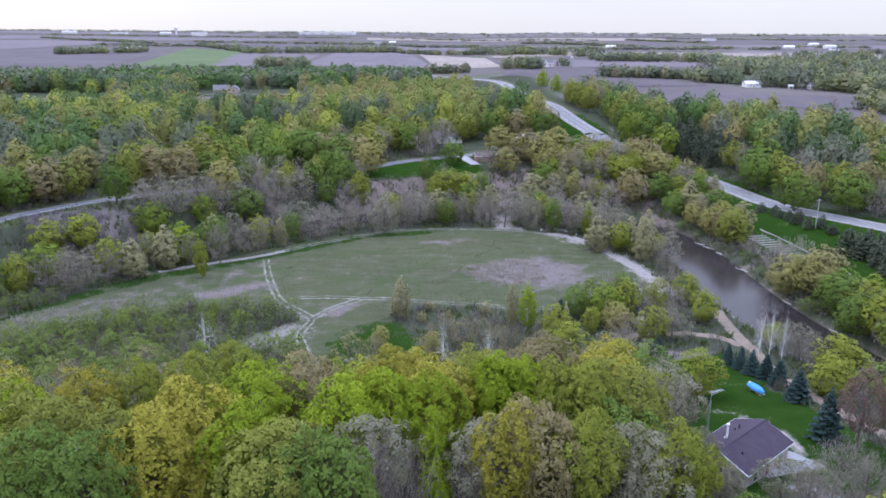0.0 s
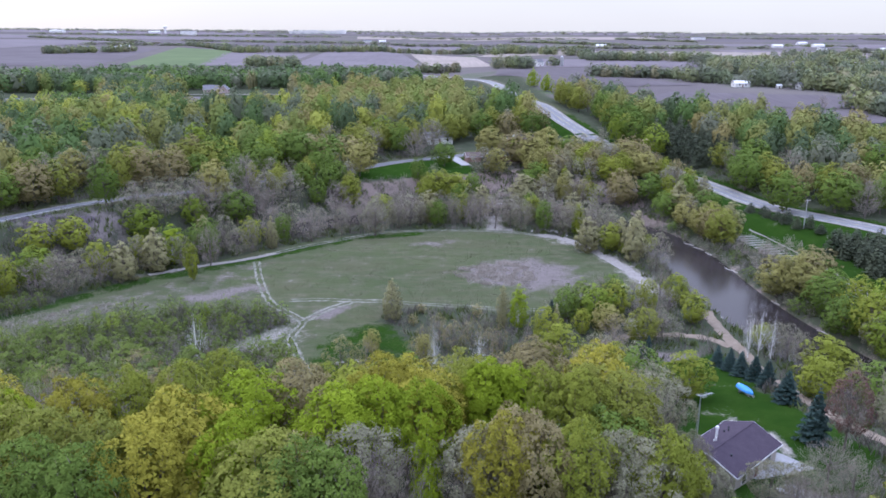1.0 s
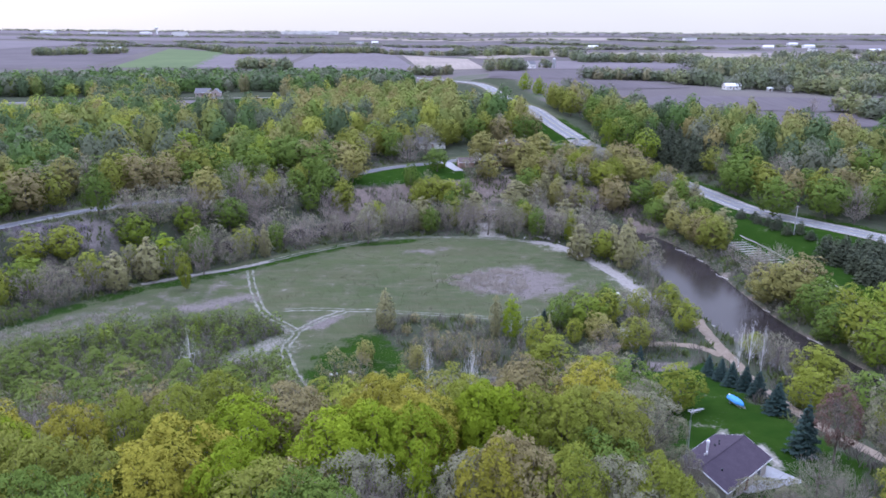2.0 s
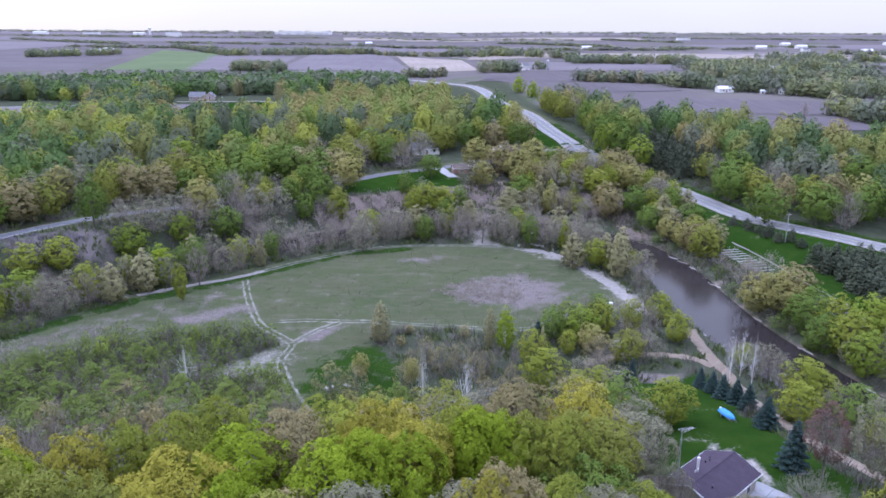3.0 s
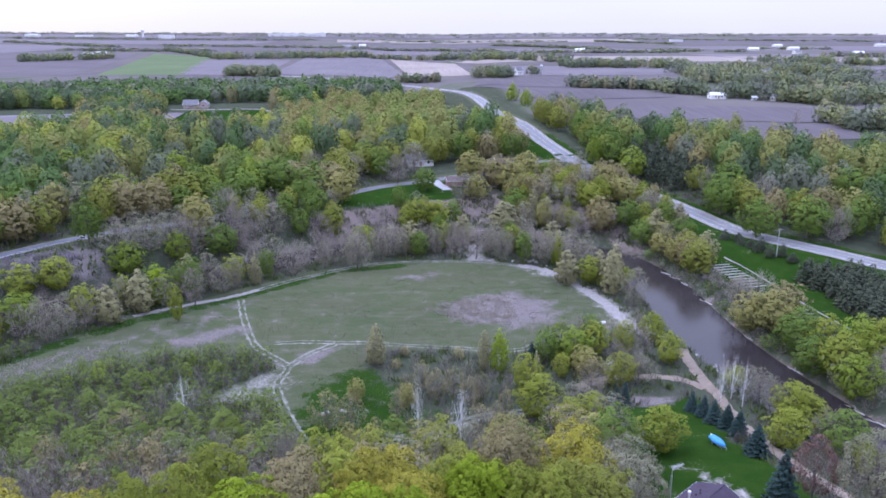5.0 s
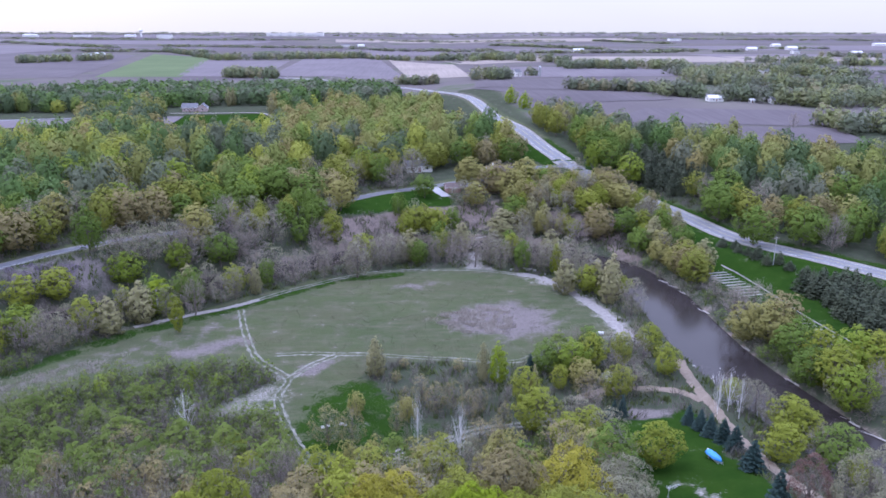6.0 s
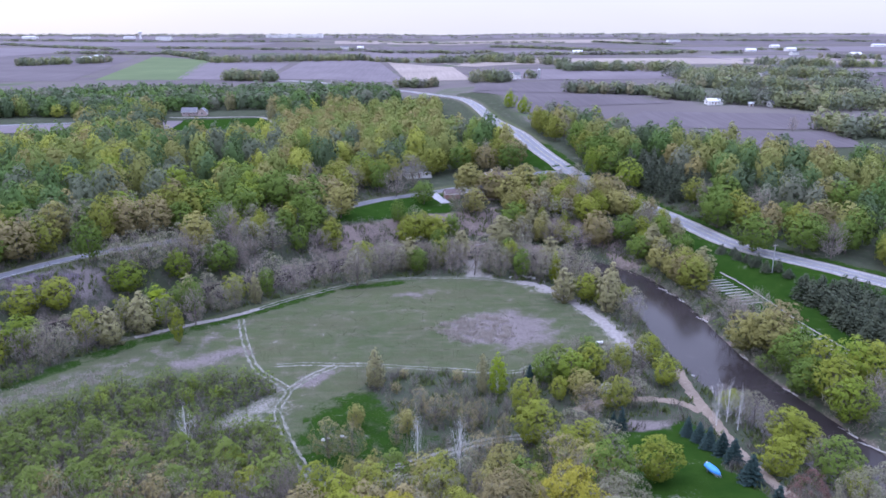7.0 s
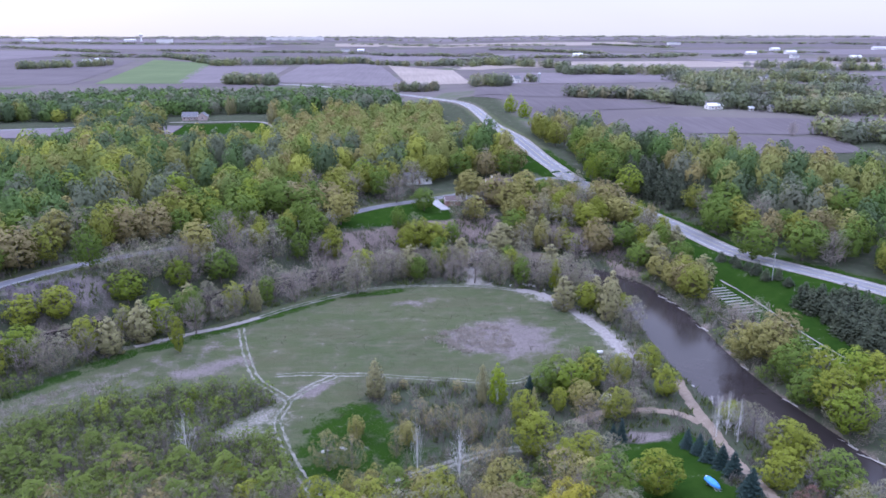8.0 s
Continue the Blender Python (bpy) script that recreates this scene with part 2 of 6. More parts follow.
def thing(name, m, label, category, group=""):
    ob = new(name)
    ob.empty_display_size = 0.3
    ob.matrix_world = m
    return tagged(ob, label, category, group)


def mesh_from(name, verts, faces, material=None, smooth=False, normals=None):
    """A mesh from numpy arrays; faces is (n, 3) or (n, 4)."""
    me = bpy.data.meshes.new(name)
    verts, faces = np.asarray(verts, np.float32), np.asarray(faces, np.int32)
    k = faces.shape[1]
    me.vertices.add(len(verts))
    me.vertices.foreach_set("co", verts.ravel())
    me.loops.add(faces.size)
    me.loops.foreach_set("vertex_index", faces.ravel())
    me.polygons.add(len(faces))
    me.polygons.foreach_set("loop_start", np.arange(0, faces.size, k, dtype=np.int32))
    if smooth:
        me.polygons.foreach_set("use_smooth", np.ones(len(faces), bool))
    me.update(calc_edges=True)
    if normals is not None:
        me.polygons.foreach_set("use_smooth", np.ones(len(faces), bool))
        me.normals_split_custom_set_from_vertices(np.asarray(normals, float))
    if material:
        me.materials.append(material)
    return me


def box(bm, x0, x1, y0, y1, z0, z1, bevel=0.0):
    r = bmesh.ops.create_cube(bm, size=1, matrix=Matrix.LocRotScale(((x0 + x1) / 2, (y0 + y1) / 2, (z0 + z1) / 2), None, (x1 - x0, y1 - y0, z1 - z0)))
    if bevel:
        bmesh.ops.bevel(bm, geom=list({e for v in r["verts"] for e in v.link_edges}), offset=bevel, segments=1, affect="EDGES")
    return r["verts"]


def boxed(x0, x1, y0, y1, z0, z1, bevel=0.0):
    bm = bmesh.new()
    box(bm, x0, x1, y0, y1, z0, z1, bevel)
    return bm


def rod(bm, a, b, r0, r1, sides=6):
    """A tapered rod from a to b."""
    a, b = Vector(a), Vector(b)
    m = Matrix.Translation((a + b) / 2) @ (b - a).to_track_quat("Z", "Y").to_matrix().to_4x4()
    bmesh.ops.create_cone(bm, cap_ends=True, segments=sides, radius1=r0, radius2=r1, depth=(b - a).length, matrix=m)


def inside(x, y, poly):
    """Which points lie in the polygon."""
    x, y = np.asarray(x, float), np.asarray(y, float)
    r = np.zeros(x.shape, bool)
    for (ax, ay), (bx, by) in zip(poly, poly[1:] + poly[:1]):
        c = (ay > y) != (by > y)
        r ^= c & (x < (bx - ax) * (y - ay) / ((by - ay) if by != ay else 1e-9) + ax)
    return r


def zone(x, y, poly, soft):
    """1 inside the polygon, 0 outside, with a soft rim of that many metres."""
    d = away(x, y, poly + poly[:1])
    return np.clip(0.5 + np.where(inside(x, y, poly), d, -d) / (2 * soft), 0, 1)

# ---- the lie of the land ----
def ease(a, b, v):
    """0 below a, 1 above b, smooth between."""
    u = np.clip((v - a) / (b - a), 0, 1)
    return u * u * (3 - 2 * u)


def hill(x, y, cx, cy, rx, ry):
    return np.exp(-((x - cx) / rx) ** 2 - ((y - cy) / ry) ** 2)


def away(x, y, line):
    """Distance from points to a polyline."""
    best = np.full(np.shape(x), 1e9)
    for (ax, ay), (bx, by) in zip(line[:-1], line[1:]):
        dx, dy = bx - ax, by - ay
        u = np.clip(((x - ax) * dx + (y - ay) * dy) / (dx * dx + dy * dy), 0, 1)
        best = np.minimum(best, np.hypot(x - ax - u * dx, y - ay - u * dy))
    return best


def rounded(points, n=6):
    """Catmull-Rom curve through plan points."""
    p = [np.array(q, float) for q in points]
    p = [2 * p[0] - p[1]] + p + [2 * p[-1] - p[-2]]
    out = []
    for a, b, c, d in zip(p[:-3], p[1:-2], p[2:-1], p[3:]):
        for i in range(n):
            u = i / n
            out.append(0.5 * (2 * b + (c - a) * u + (2 * a - 5 * b + 4 * c - d) * u * u + (3 * b - a - 3 * c + d) * u ** 3))
    out.append(p[-2])
    return [tuple(q) for q in out]


RIVER = rounded([(190, -60), (128, 20), (108, 70), (93, 108), (85, 140), (79.5, 168), (78.2, 195), (77.5, 222), (71, 248),
                 (50, 268), (22, 277), (-8, 272), (-40, 254), (-72, 230), (-104, 203), (-150, 165), (-260, 95), (-420, 20)])
WATER = -1.9


def height(x, y):
    """The lie of the land: flood plain in the river's bend, bluff round it, wooded upland, farmland beyond."""
    x, y = np.asarray(x, float), np.asarray(y, float)
    line = np.interp(x, [-400, -126, -100, -30, 10, 60, 95, 125, 160, 300], [60, 199, 220, 281, 300, 292, 262, 225, 205, 180])
    west = ease(-80, -108, x)
    d = y - line
    xe = x * 450 / np.maximum(y, 450)
    river = away(x, y, RIVER)
    h = (7.3 + 2.6 * west) * ease(-8, 10 + 10 * west, d) * (1 - 0.5 * ease(70, 115, x))
    h = h + ease(25, 175, d) * (2 + 9 * ease(0, 70, xe))
    h = h + 5 * hill(x, y, 50, 455, 80, 80) + 5 * hill(x, y, -70, 400, 130, 70)
    h = h + (2 + 7 * ease(-150, 60, xe)) * ease(450, 700, y)
    h = h + ease(800, 2500, y) * (15 - 6 * ease(-150, 60, xe)) + 32 * ease(2500, 4900, np.hypot(x, y))
    south = (15 + 4.2 * (1 - ease(12, 30, x))) * (1 - ease(38, 140, y)) + 3.3 * hill(x, y, 56, 114, 22, 22)
    h = h + south * ease(8, 28, river)
    h = h + 0.25 * np.sin(x * 0.11 + 1.3) * np.sin(y * 0.09 + 0.4)
    return h + (-3.4 - h) * (1 - ease(7.0, 12.0, river))


HIGHWAY = rounded([(205, 120), (178, 170), (160, 210), (147, 232), (135.5, 247), (122, 267), (110.5, 303), (97, 335), (83, 360), (70.5, 398), (62.5, 447),
                   (58.5, 520), (53, 640), (38, 740), (-5, 850), (-90, 960), (-200, 1070), (-420, 1250)], 4)
WEST_ROAD = rounded([(-240, 140), (-165, 180), (-139, 204), (-127.2, 220.3), (-116.5, 234.3), (-105.1, 247), (-93.5, 259.5), (-66, 289), (-32, 313), (-12, 329.5), (10, 341), (30, 352), (58, 366), (80, 366)], 4)


def at_road(x, y, line):
    """Distance to a road's centre line, and the height of the land at the nearest point of it."""
    best, zz = np.full(np.shape(x), 1e9), np.zeros(np.shape(x))
    p = np.array(line)
    hz = height(p[:, 0], p[:, 1])
    for i in range(len(p) - 1):
        d = p[i + 1] - p[i]
        u = np.clip(((x - p[i, 0]) * d[0] + (y - p[i, 1]) * d[1]) / (d @ d), 0, 1)
        r = np.hypot(x - p[i, 0] - u * d[0], y - p[i, 1] - u * d[1])
        near = r < best
        best = np.where(near, r, best)
        zz = np.where(near, hz[i] + u * (hz[i + 1] - hz[i]), zz)
    return best, zz


def graded(x, y):
    """The land with the roads' beds graded into it."""
    x, y = np.asarray(x, float), np.asarray(y, float)
    z = height(x, y)
    for line, half in ((HIGHWAY, 5.5), (WEST_ROAD, 4.0)):
        d, zz = at_road(x, y, line)
        w = 1 - ease(half, half + 7, d)
        z = z + (zz - 0.12 - z) * w
    return z


LAND = {}


def ground_z(x, y):
    """Height of the ground sheet, read off its own grid."""
    x, y = np.asarray(x, float), np.asarray(y, float)
    xs, ys, z = LAND["x"], LAND["y"], LAND["z"]
    i = np.clip(np.searchsorted(xs, x) - 1, 0, len(xs) - 2)
    j = np.clip(np.searchsorted(ys, y) - 1, 0, len(ys) - 2)
    u = np.clip((x - xs[i]) / (xs[i + 1] - xs[i]), 0, 1)
    v = np.clip((y - ys[j]) / (ys[j + 1] - ys[j]), 0, 1)
    return (z[j, i] * (1 - u) + z[j, i + 1] * u) * (1 - v) + (z[j + 1, i] * (1 - u) + z[j + 1, i + 1] * u) * v


def gz(x, y):
    return float(ground_z(x, y))


# open ground, in plan
FIELD = [(-150, 110), (-125, 128), (-99, 162), (-79, 193), (-66, 204), (-51, 217.5), (-33, 234), (-10, 242), (8, 244), (17, 244), (19, 262), (25, 262), (25, 243), (38, 236.5), (49, 223.5), (57, 206),
         (62, 178), (46, 170), (23, 165), (6, 168), (-11, 168), (-13, 160), (-10, 152), (2, 137), (-8, 124), (-20, 119), (-25, 128), (-30, 141), (-47, 143), (-33, 160), (-38, 167), (-60, 167),
         (-73, 162), (-92, 148), (-118, 112)]
GRASSY = [(-27, 138), (-26, 146), (-23, 153), (-13, 161), (-7, 158), (-4, 147), (2, 140), (8, 140), (3, 132), (-11, 125), (-19, 122), (-24, 128)]
GLADE = [(-28, 138), (-25, 154), (-18, 163), (-12, 166), (-4, 144), (4, 138), (14, 139), (15, 129), (7, 121), (-10, 114), (-20, 117)]
LAWN_HOUSE = [(41, 136), (60, 141), (62, 130), (57, 116), (59, 108), (63, 92), (55, 80), (34, 78), (30, 98), (38, 112)]
LAWN_BLUFF = [(-40, 303), (-33, 292), (-10, 296), (14, 303), (17, 312), (14, 336), (8, 337), (-14, 325), (-30, 311)]
LAWN_EAST = [(98, 262), (101, 232), (97, 226), (104, 205), (112, 168), (128, 160), (150, 200), (146, 228), (131, 246), (114, 272), (106, 285)]
LAWN_MANOR = [(-186, 618), (-178, 545), (-110, 548), (-106, 575), (-122, 612)]
LAWN_VERGE = [(66, 372), (78, 366), (66, 400), (58, 430), (50, 425), (52, 390)]
BEACH = [(17, 243), (18.5, 254), (18, 263), (20, 268), (24, 268), (25, 258), (23.5, 250), (29, 241)]

LANES = {
    "rim": rounded([(-78, 193.5), (-66.3, 202.1), (-51.8, 210.8), (-37, 225.5), (-18, 238.6), (1.3, 242.6), (18.9, 242), (28.3, 239.5), (37.5, 236), (43.1, 231.5), (48.2, 220.8), (52.7, 208.5), (55.7, 198), (56.7, 188), (58.2, 180)]),
    "south": rounded([(55, 183), (47, 180.5), (38, 176.8), (30, 171), (23.4, 168.1), (6.5, 170.4), (-10.8, 173.4), (-19.5, 173.9), (-28.2, 174.6), (-36, 174)]),
    "cross": rounded([(-51.4, 206.2), (-48, 194), (-44.4, 183.3), (-40, 172.2), (-33.8, 165), (-30.3, 160.2), (-31.2, 151.4), (-29, 144), (-24, 131), (-20, 122), (-17, 112)]),
    "spur": rounded([(-30.3, 160.2), (-25.9, 167.8), (-19.5, 173.9)]),
}
DIRT_LANE = rounded([(66.5, 168), (65.4, 162), (65.2, 156), (65, 149.6), (65.2, 142), (64.6, 133.7), (63.8, 126.3), (63, 119), (63, 108), (66, 96), (70, 84), (72, 70)])
GRASS_LANE = rounded([(36, 148), (40, 150.3), (44.4, 152.1), (50.3, 152.2), (56.7, 151.2), (61.1, 148.9), (64.4, 144.5)])
BACK_LANE = rounded([(-30, 108), (-14, 120.5), (-6, 125), (3, 129.2), (13, 134.8), (22, 137), (32, 138)])


def ribbon(line, half, lift, wobble=0.0, step=1.5, seed=1, across=2, fade=0.0):
    """Verts and faces of a strip laid over the land along a line."""
    p = np.array(line)
    seg = np.hypot(*np.diff(p, axis=0).T)
    s = np.concatenate([[0], np.cumsum(seg)])
    t = np.arange(0, s[-1], step)
    c = np.stack([np.interp(t, s, p[:, 0]), np.interp(t, s, p[:, 1])], 1)
    d = np.gradient(c, axis=0)
    d /= np.hypot(*d.T)[:, None]
    n = np.stack([-d[:, 1], d[:, 0]], 1)
    r = np.random.RandomState(seed)
    rows = []
    for k in np.linspace(-1, 1, across + 1):
        w = half * k + (wobble * r.randn(len(t)) if abs(k) == 1 else 0)
        q = c + n * np.reshape(w, (-1, 1)) if np.ndim(w) else c + n * w
        rows.append(q)
    q = np.stack(rows, 1).reshape(-1, 2)
    z = ground_z(q[:, 0], q[:, 1]) + lift
    m = across + 1
    i = (np.arange(len(t) - 1)[:, None] * m + np.arange(across)[None]).ravel()
    f = np.stack([i, i + m, i + m + 1, i + 1], 1)[:, ::-1]
    return np.column_stack([q, z]), f


def shifted(line, by):
    p = np.array(line)
    d = np.gradient(p, axis=0)
    d /= np.hypot(*d.T)[:, None]
    return [tuple(v) for v in p + np.stack([-d[:, 1], d[:, 0]], 1) * by]


def spaced(lo, hi, fine_lo, fine_hi, step, grow):
    """Grid lines: even between fine_lo and fine_hi, growing outside."""
    mid = list(np.arange(fine_lo, fine_hi + 0.1, step))
    up, s = [], step
    v = mid[-1]
    while v < hi:
        s *= grow
        v += s
        up.append(min(v, hi))
    dn, s, v = [], step, mid[0]
    while v > lo:
        s *= grow
        v -= s
        dn.append(max(v, lo))
    return np.array(dn[::-1] + mid + up)


def build_ground():
    xs, ys = spaced(-4800, 4800, -135, 160, 1.8, 1.08), spaced(-900, 4850, 76, 345, 1.8, 1.06)
    X, Y = np.meshgrid(xs, ys)
    x, y = X.ravel(), Y.ravel()
    z = graded(x, y)
    LAND.update(x=xs, y=ys, z=z.reshape(X.shape))
    n = len(xs)
    i = (np.arange(len(ys) - 1)[:, None] * n + np.arange(n - 1)[None]).ravel()
    f = np.stack([i, i + 1, i + n + 1, i + n], 1)
    me = mesh_from("ground", np.column_stack([x, y, z]), f, GROUND, True)
    river = away(x, y, RIVER)
    dh, dw = away(x, y, HIGHWAY), away(x, y, WEST_ROAD)
    open_field = zone(x, y, FIELD, 2)
    slope = np.hypot(*[g.ravel() for g in np.gradient(z.reshape(X.shape), ys, xs)])
    litter = np.where((np.hypot(x, y) < 760) & (open_field < 0.5), 1.0, 0.0)
    litter = litter * ease(6, 11, dh) * ease(4.5, 9, dw)
    ploughed = ease(470, 520, y) * ease(66, 90, x) * (y < 900)
    litter = litter * (1 - ploughed)
    lawn = np.zeros(len(x))
    for poly in (LAWN_HOUSE, LAWN_BLUFF, LAWN_EAST, LAWN_MANOR, LAWN_VERGE, GRASSY):
        lawn = np.maximum(lawn, zone(x, y, poly, 5) * 0.75 if poly is GRASSY else zone(x, y, poly, 2.2))
    band = away(x, y, [(-112, 145), (-96, 168), (-76, 190), (-50, 211), (-25, 234), (-5, 238)])
    lawn = np.maximum(lawn, 0.62 * (1 - ease(1.5, 5, band)))
    lawn = np.maximum(lawn, np.where(y < 420, 0.75 * (1 - ease(6, 14, dh)), 0))
    dry = np.maximum.reduce([
        zone(x, y, [(9, 197), (20, 209), (30, 210), (39, 201), (39, 187), (26, 182), (14, 188)], 6),
        zone(x, y, [(-92, 166), (-68, 184), (-51, 203), (-52, 195), (-66, 174), (-92, 158)], 9) * 0.55,
        zone(x, y, [(-64, 177), (-46, 188), (-44.5, 182), (-58, 172.5)], 4),
        zone(x, y, [(-123, 214), (-117.5, 221.5), (-105, 232.5), (-97, 230), (-95, 227.5), (-102, 219.5), (-114, 212)], 6),
        0.55 * zone(x, y, [(-10, 226), (5, 231), (10, 226), (0, 221)], 3),
        0.9 * zone(x, y, [(46.2, 142.3), (55.7, 141), (54.1, 136.9), (44.9, 136.9)], 1),
        0.8 * zone(x, y, [(-24, 163), (-34, 160), (-26, 170), (-18, 172)], 2)])
    sand = np.maximum.reduce([0.75 * zone(x, y, BEACH, 3), 0.62 * zone(x, y, [(-48, 145), (-34, 160), (-30.5, 156), (-33, 144), (-40, 141)], 6),
                              0.75 * zone(x, y, [(33, 238), (46, 228), (55, 213), (62, 183), (59, 177), (54, 186), (52, 205), (44, 222)], 3),
                              0.75 * (1 - ease(0.4, 1.6, away(x, y, [(47, 102.5), (48.3, 100.4), (51, 95.2), (49.5, 90.4)])))])
    bank = np.maximum(np.clip((slope - 0.2) * 3, 0, 0.9) * ease(-50, -30, x) * (1 - ease(78, 90, x)) * ease(262, 280, y) * (y < 325), 0.55 * (1 - ease(8.5, 11.5, river)) * (river < 12))
    for poly in ([(20, 314), (36, 314), (35, 296), (20, 297)], [(75, 284), (82, 291), (80, 263), (85, 251), (80, 252), (73, 266)]):
        bank = np.maximum(bank, zone(x, y, poly, 3))
    farm = np.maximum(ease(560, 800, np.hypot(x, y)), ploughed)
    for key, v in (("farm", farm), ("litter", litter), ("lawn", lawn), ("dry", dry), ("sand", sand), ("bank", bank)):
        a = me.attributes.new(key, "FLOAT", "POINT")
        a.data.foreach_set("value", v.astype(np.float32))
    tagged(new("ground", me), "flood plain meadow, woodland floor and farmland reaching the horizon", "ground", kind="structure")


build_ground()

v, f = ribbon(RIVER, 14, 0, across=1, step=4)
v[:, 2] = WATER
tagged(new("water", mesh_from("water", v, f, WATER_MAT)), "murky brown river bending round the meadow", "river", kind="structure")


def strip_object(name, line, half, lift, mat, label, category, parent=None, **kw):
    v, f = ribbon(line, half, lift, **kw)
    ob = new(name, mesh_from(name, v, f, mat, True))
    if parent:
        ob.parent = parent
        return ob
    return tagged(ob, label, category, kind="structure")


road = strip_object("road", HIGHWAY, 3.7, 0.06, ASPHALT, "pale grey two-lane asphalt highway between verges", "road", step=3, across=4)
strip_object("shoulder", shifted(HIGHWAY, 4.5), 0.95, 0.04, GRAVEL, "", "", road, step=3, wobble=0.12)
strip_object("shoulder", shifted(HIGHWAY, -4.5), 0.95, 0.04, GRAVEL, "", "", road, step=3, wobble=0.12)
strip_object("edge_line", shifted(HIGHWAY, 3.35), 0.07, 0.07, PAINT_W, "", "", road, step=3)
strip_object("edge_line", shifted(HIGHWAY, -3.35), 0.07, 0.07, PAINT_W, "", "", road, step=3)
strip_object("centre_line", HIGHWAY, 0.1, 0.07, PAINT_Y, "", "", road, step=3)
side_road = strip_object("road", WEST_ROAD, 2.3, 0.06, ASPHALT_DARK, "narrow grey asphalt road along the bluff", "road", step=2, across=4)
strip_object("shoulder", shifted(WEST_ROAD, 2.6), 0.3, 0.04, GRAVEL, "", "", side_road, step=2, wobble=0.1)
strip_object("shoulder", shifted(WEST_ROAD, -2.6), 0.3, 0.04, GRAVEL, "", "", side_road, step=2, wobble=0.1)

for key, half, gap in (("rim", 0.32, 0.75), ("south", 0.28, 0.75), ("cross", 0.3, 0.75), ("spur", 0.34, 0.75)):
    for side in (-1, 1):
        strip_object("wheel_rut", shifted(LANES[key], side * gap), half, 0.05, RUT, "pale worn wheel rut across the meadow", "track", step=0.9, wobble=0.13, seed=len(key) + side)
strip_object("gravel_path", [p for p in LANES["rim"] if p[0] > 34], 1.7, 0.07, GRAVEL, "pale sandy path along the meadow's river side", "path", step=1.2, wobble=0.35)
strip_object("gravel_path", [p for p in LANES["rim"] if p[0] < -46], 0.9, 0.07, GRAVEL, "pale sandy path along the meadow's wooded edge", "path", step=1.2, wobble=0.3)
strip_object("dirt_lane", DIRT_LANE, 1.35, 0.08, DIRT, "tan dirt lane descending to the river", "lane", step=1.2, wobble=0.2)
strip_object("grass_lane", GRASS_LANE, 1.3, 0.07, DIRT, "worn dirt lane behind the garden", "lane", step=1.2, wobble=0.25)
for side in (-1, 1):
    strip_object("wheel_rut", shifted(BACK_LANE, side * 0.8), 0.5, 0.05, RUT, "pale gravel wheel rut of a lane through trees", "track", step=0.9, wobble=0.12, seed=9 + side)


def draped(name, corners, mat, label, category, lift=0.35, n=24):
    """A field between four plan corners, laid on the land."""
    a, b, c, d = (np.array(q, float) for q in corners)
    u, v = np.meshgrid(np.linspace(0, 1, n), np.linspace(0, 1, n))
    u, v = u.ravel()[:, None], v.ravel()[:, None]
    q = (a * (1 - u) + b * u) * (1 - v) + (d * (1 - u) + c * u) * v
    z = ground_z(q[:, 0], q[:, 1]) + lift
    i = (np.arange(n - 1)[:, None] * n + np.arange(n - 1)[None]).ravel()
    f = np.stack([i, i + 1, i + n + 1, i + n], 1)
    return tagged(new(name, mesh_from(name, np.column_stack([q, z]), f, mat, True)), label, category, kind="structure")


PLOTS = []


def plot(corners, mat, label, lift=0.35):
    PLOTS.append(corners)
    draped("field", corners, mat, label, "field", lift)


plot([(60, 760), (105, 615), (225, 640), (150, 725)], SOIL[0], "bare tilled brown field beside the highway")
plot([(72, 870), (62, 765), (150, 732), (190, 915)], SOIL[0], "bare tilled field in front of the farmhouse grove")
plot([(185, 592), (338, 572), (292, 506), (135, 522)], SOIL[0], "bare tilled dark field in front of the white barn")
plot([(135, 514), (290, 498), (276, 436), (165, 430)], SOIL[0], "corner of bare tilled field behind woodland")
plot([(100, 1180), (380, 1160), (380, 960), (110, 930)], SOIL[1], "bare tilled violet-brown field")
plot([(-205, 1090), (-225, 1600), (-70, 1600), (-8, 1000)], SOIL[1], "bare tilled field with faint rows")
plot([(-8, 1040), (-50, 1560), (70, 1320), (75, 960)], SOIL[2], "tan stubble field")
plot([(-450, 1090), (-610, 1830), (-430, 1650), (-330, 1090)], WHEAT, "fresh green wheat field")
plot([(-950, 1040), (-950, 1900), (-640, 1800), (-480, 1080)], SOIL[0], "broad bare tilled field")
plot([(-340, 1100), (-425, 1560), (-240, 1500), (-215, 1090)], SOIL[1], "bare tilled field behind a grove")
plot([(-460, 560), (-460, 500), (-254, 545), (-262, 584)], SOIL[1], "narrow strip of bare soil behind the wood")
plot([(-208, 600), (-205, 556), (-178, 553), (-182, 600)], SOIL[1], "small patch of bare soil beside a lawn")
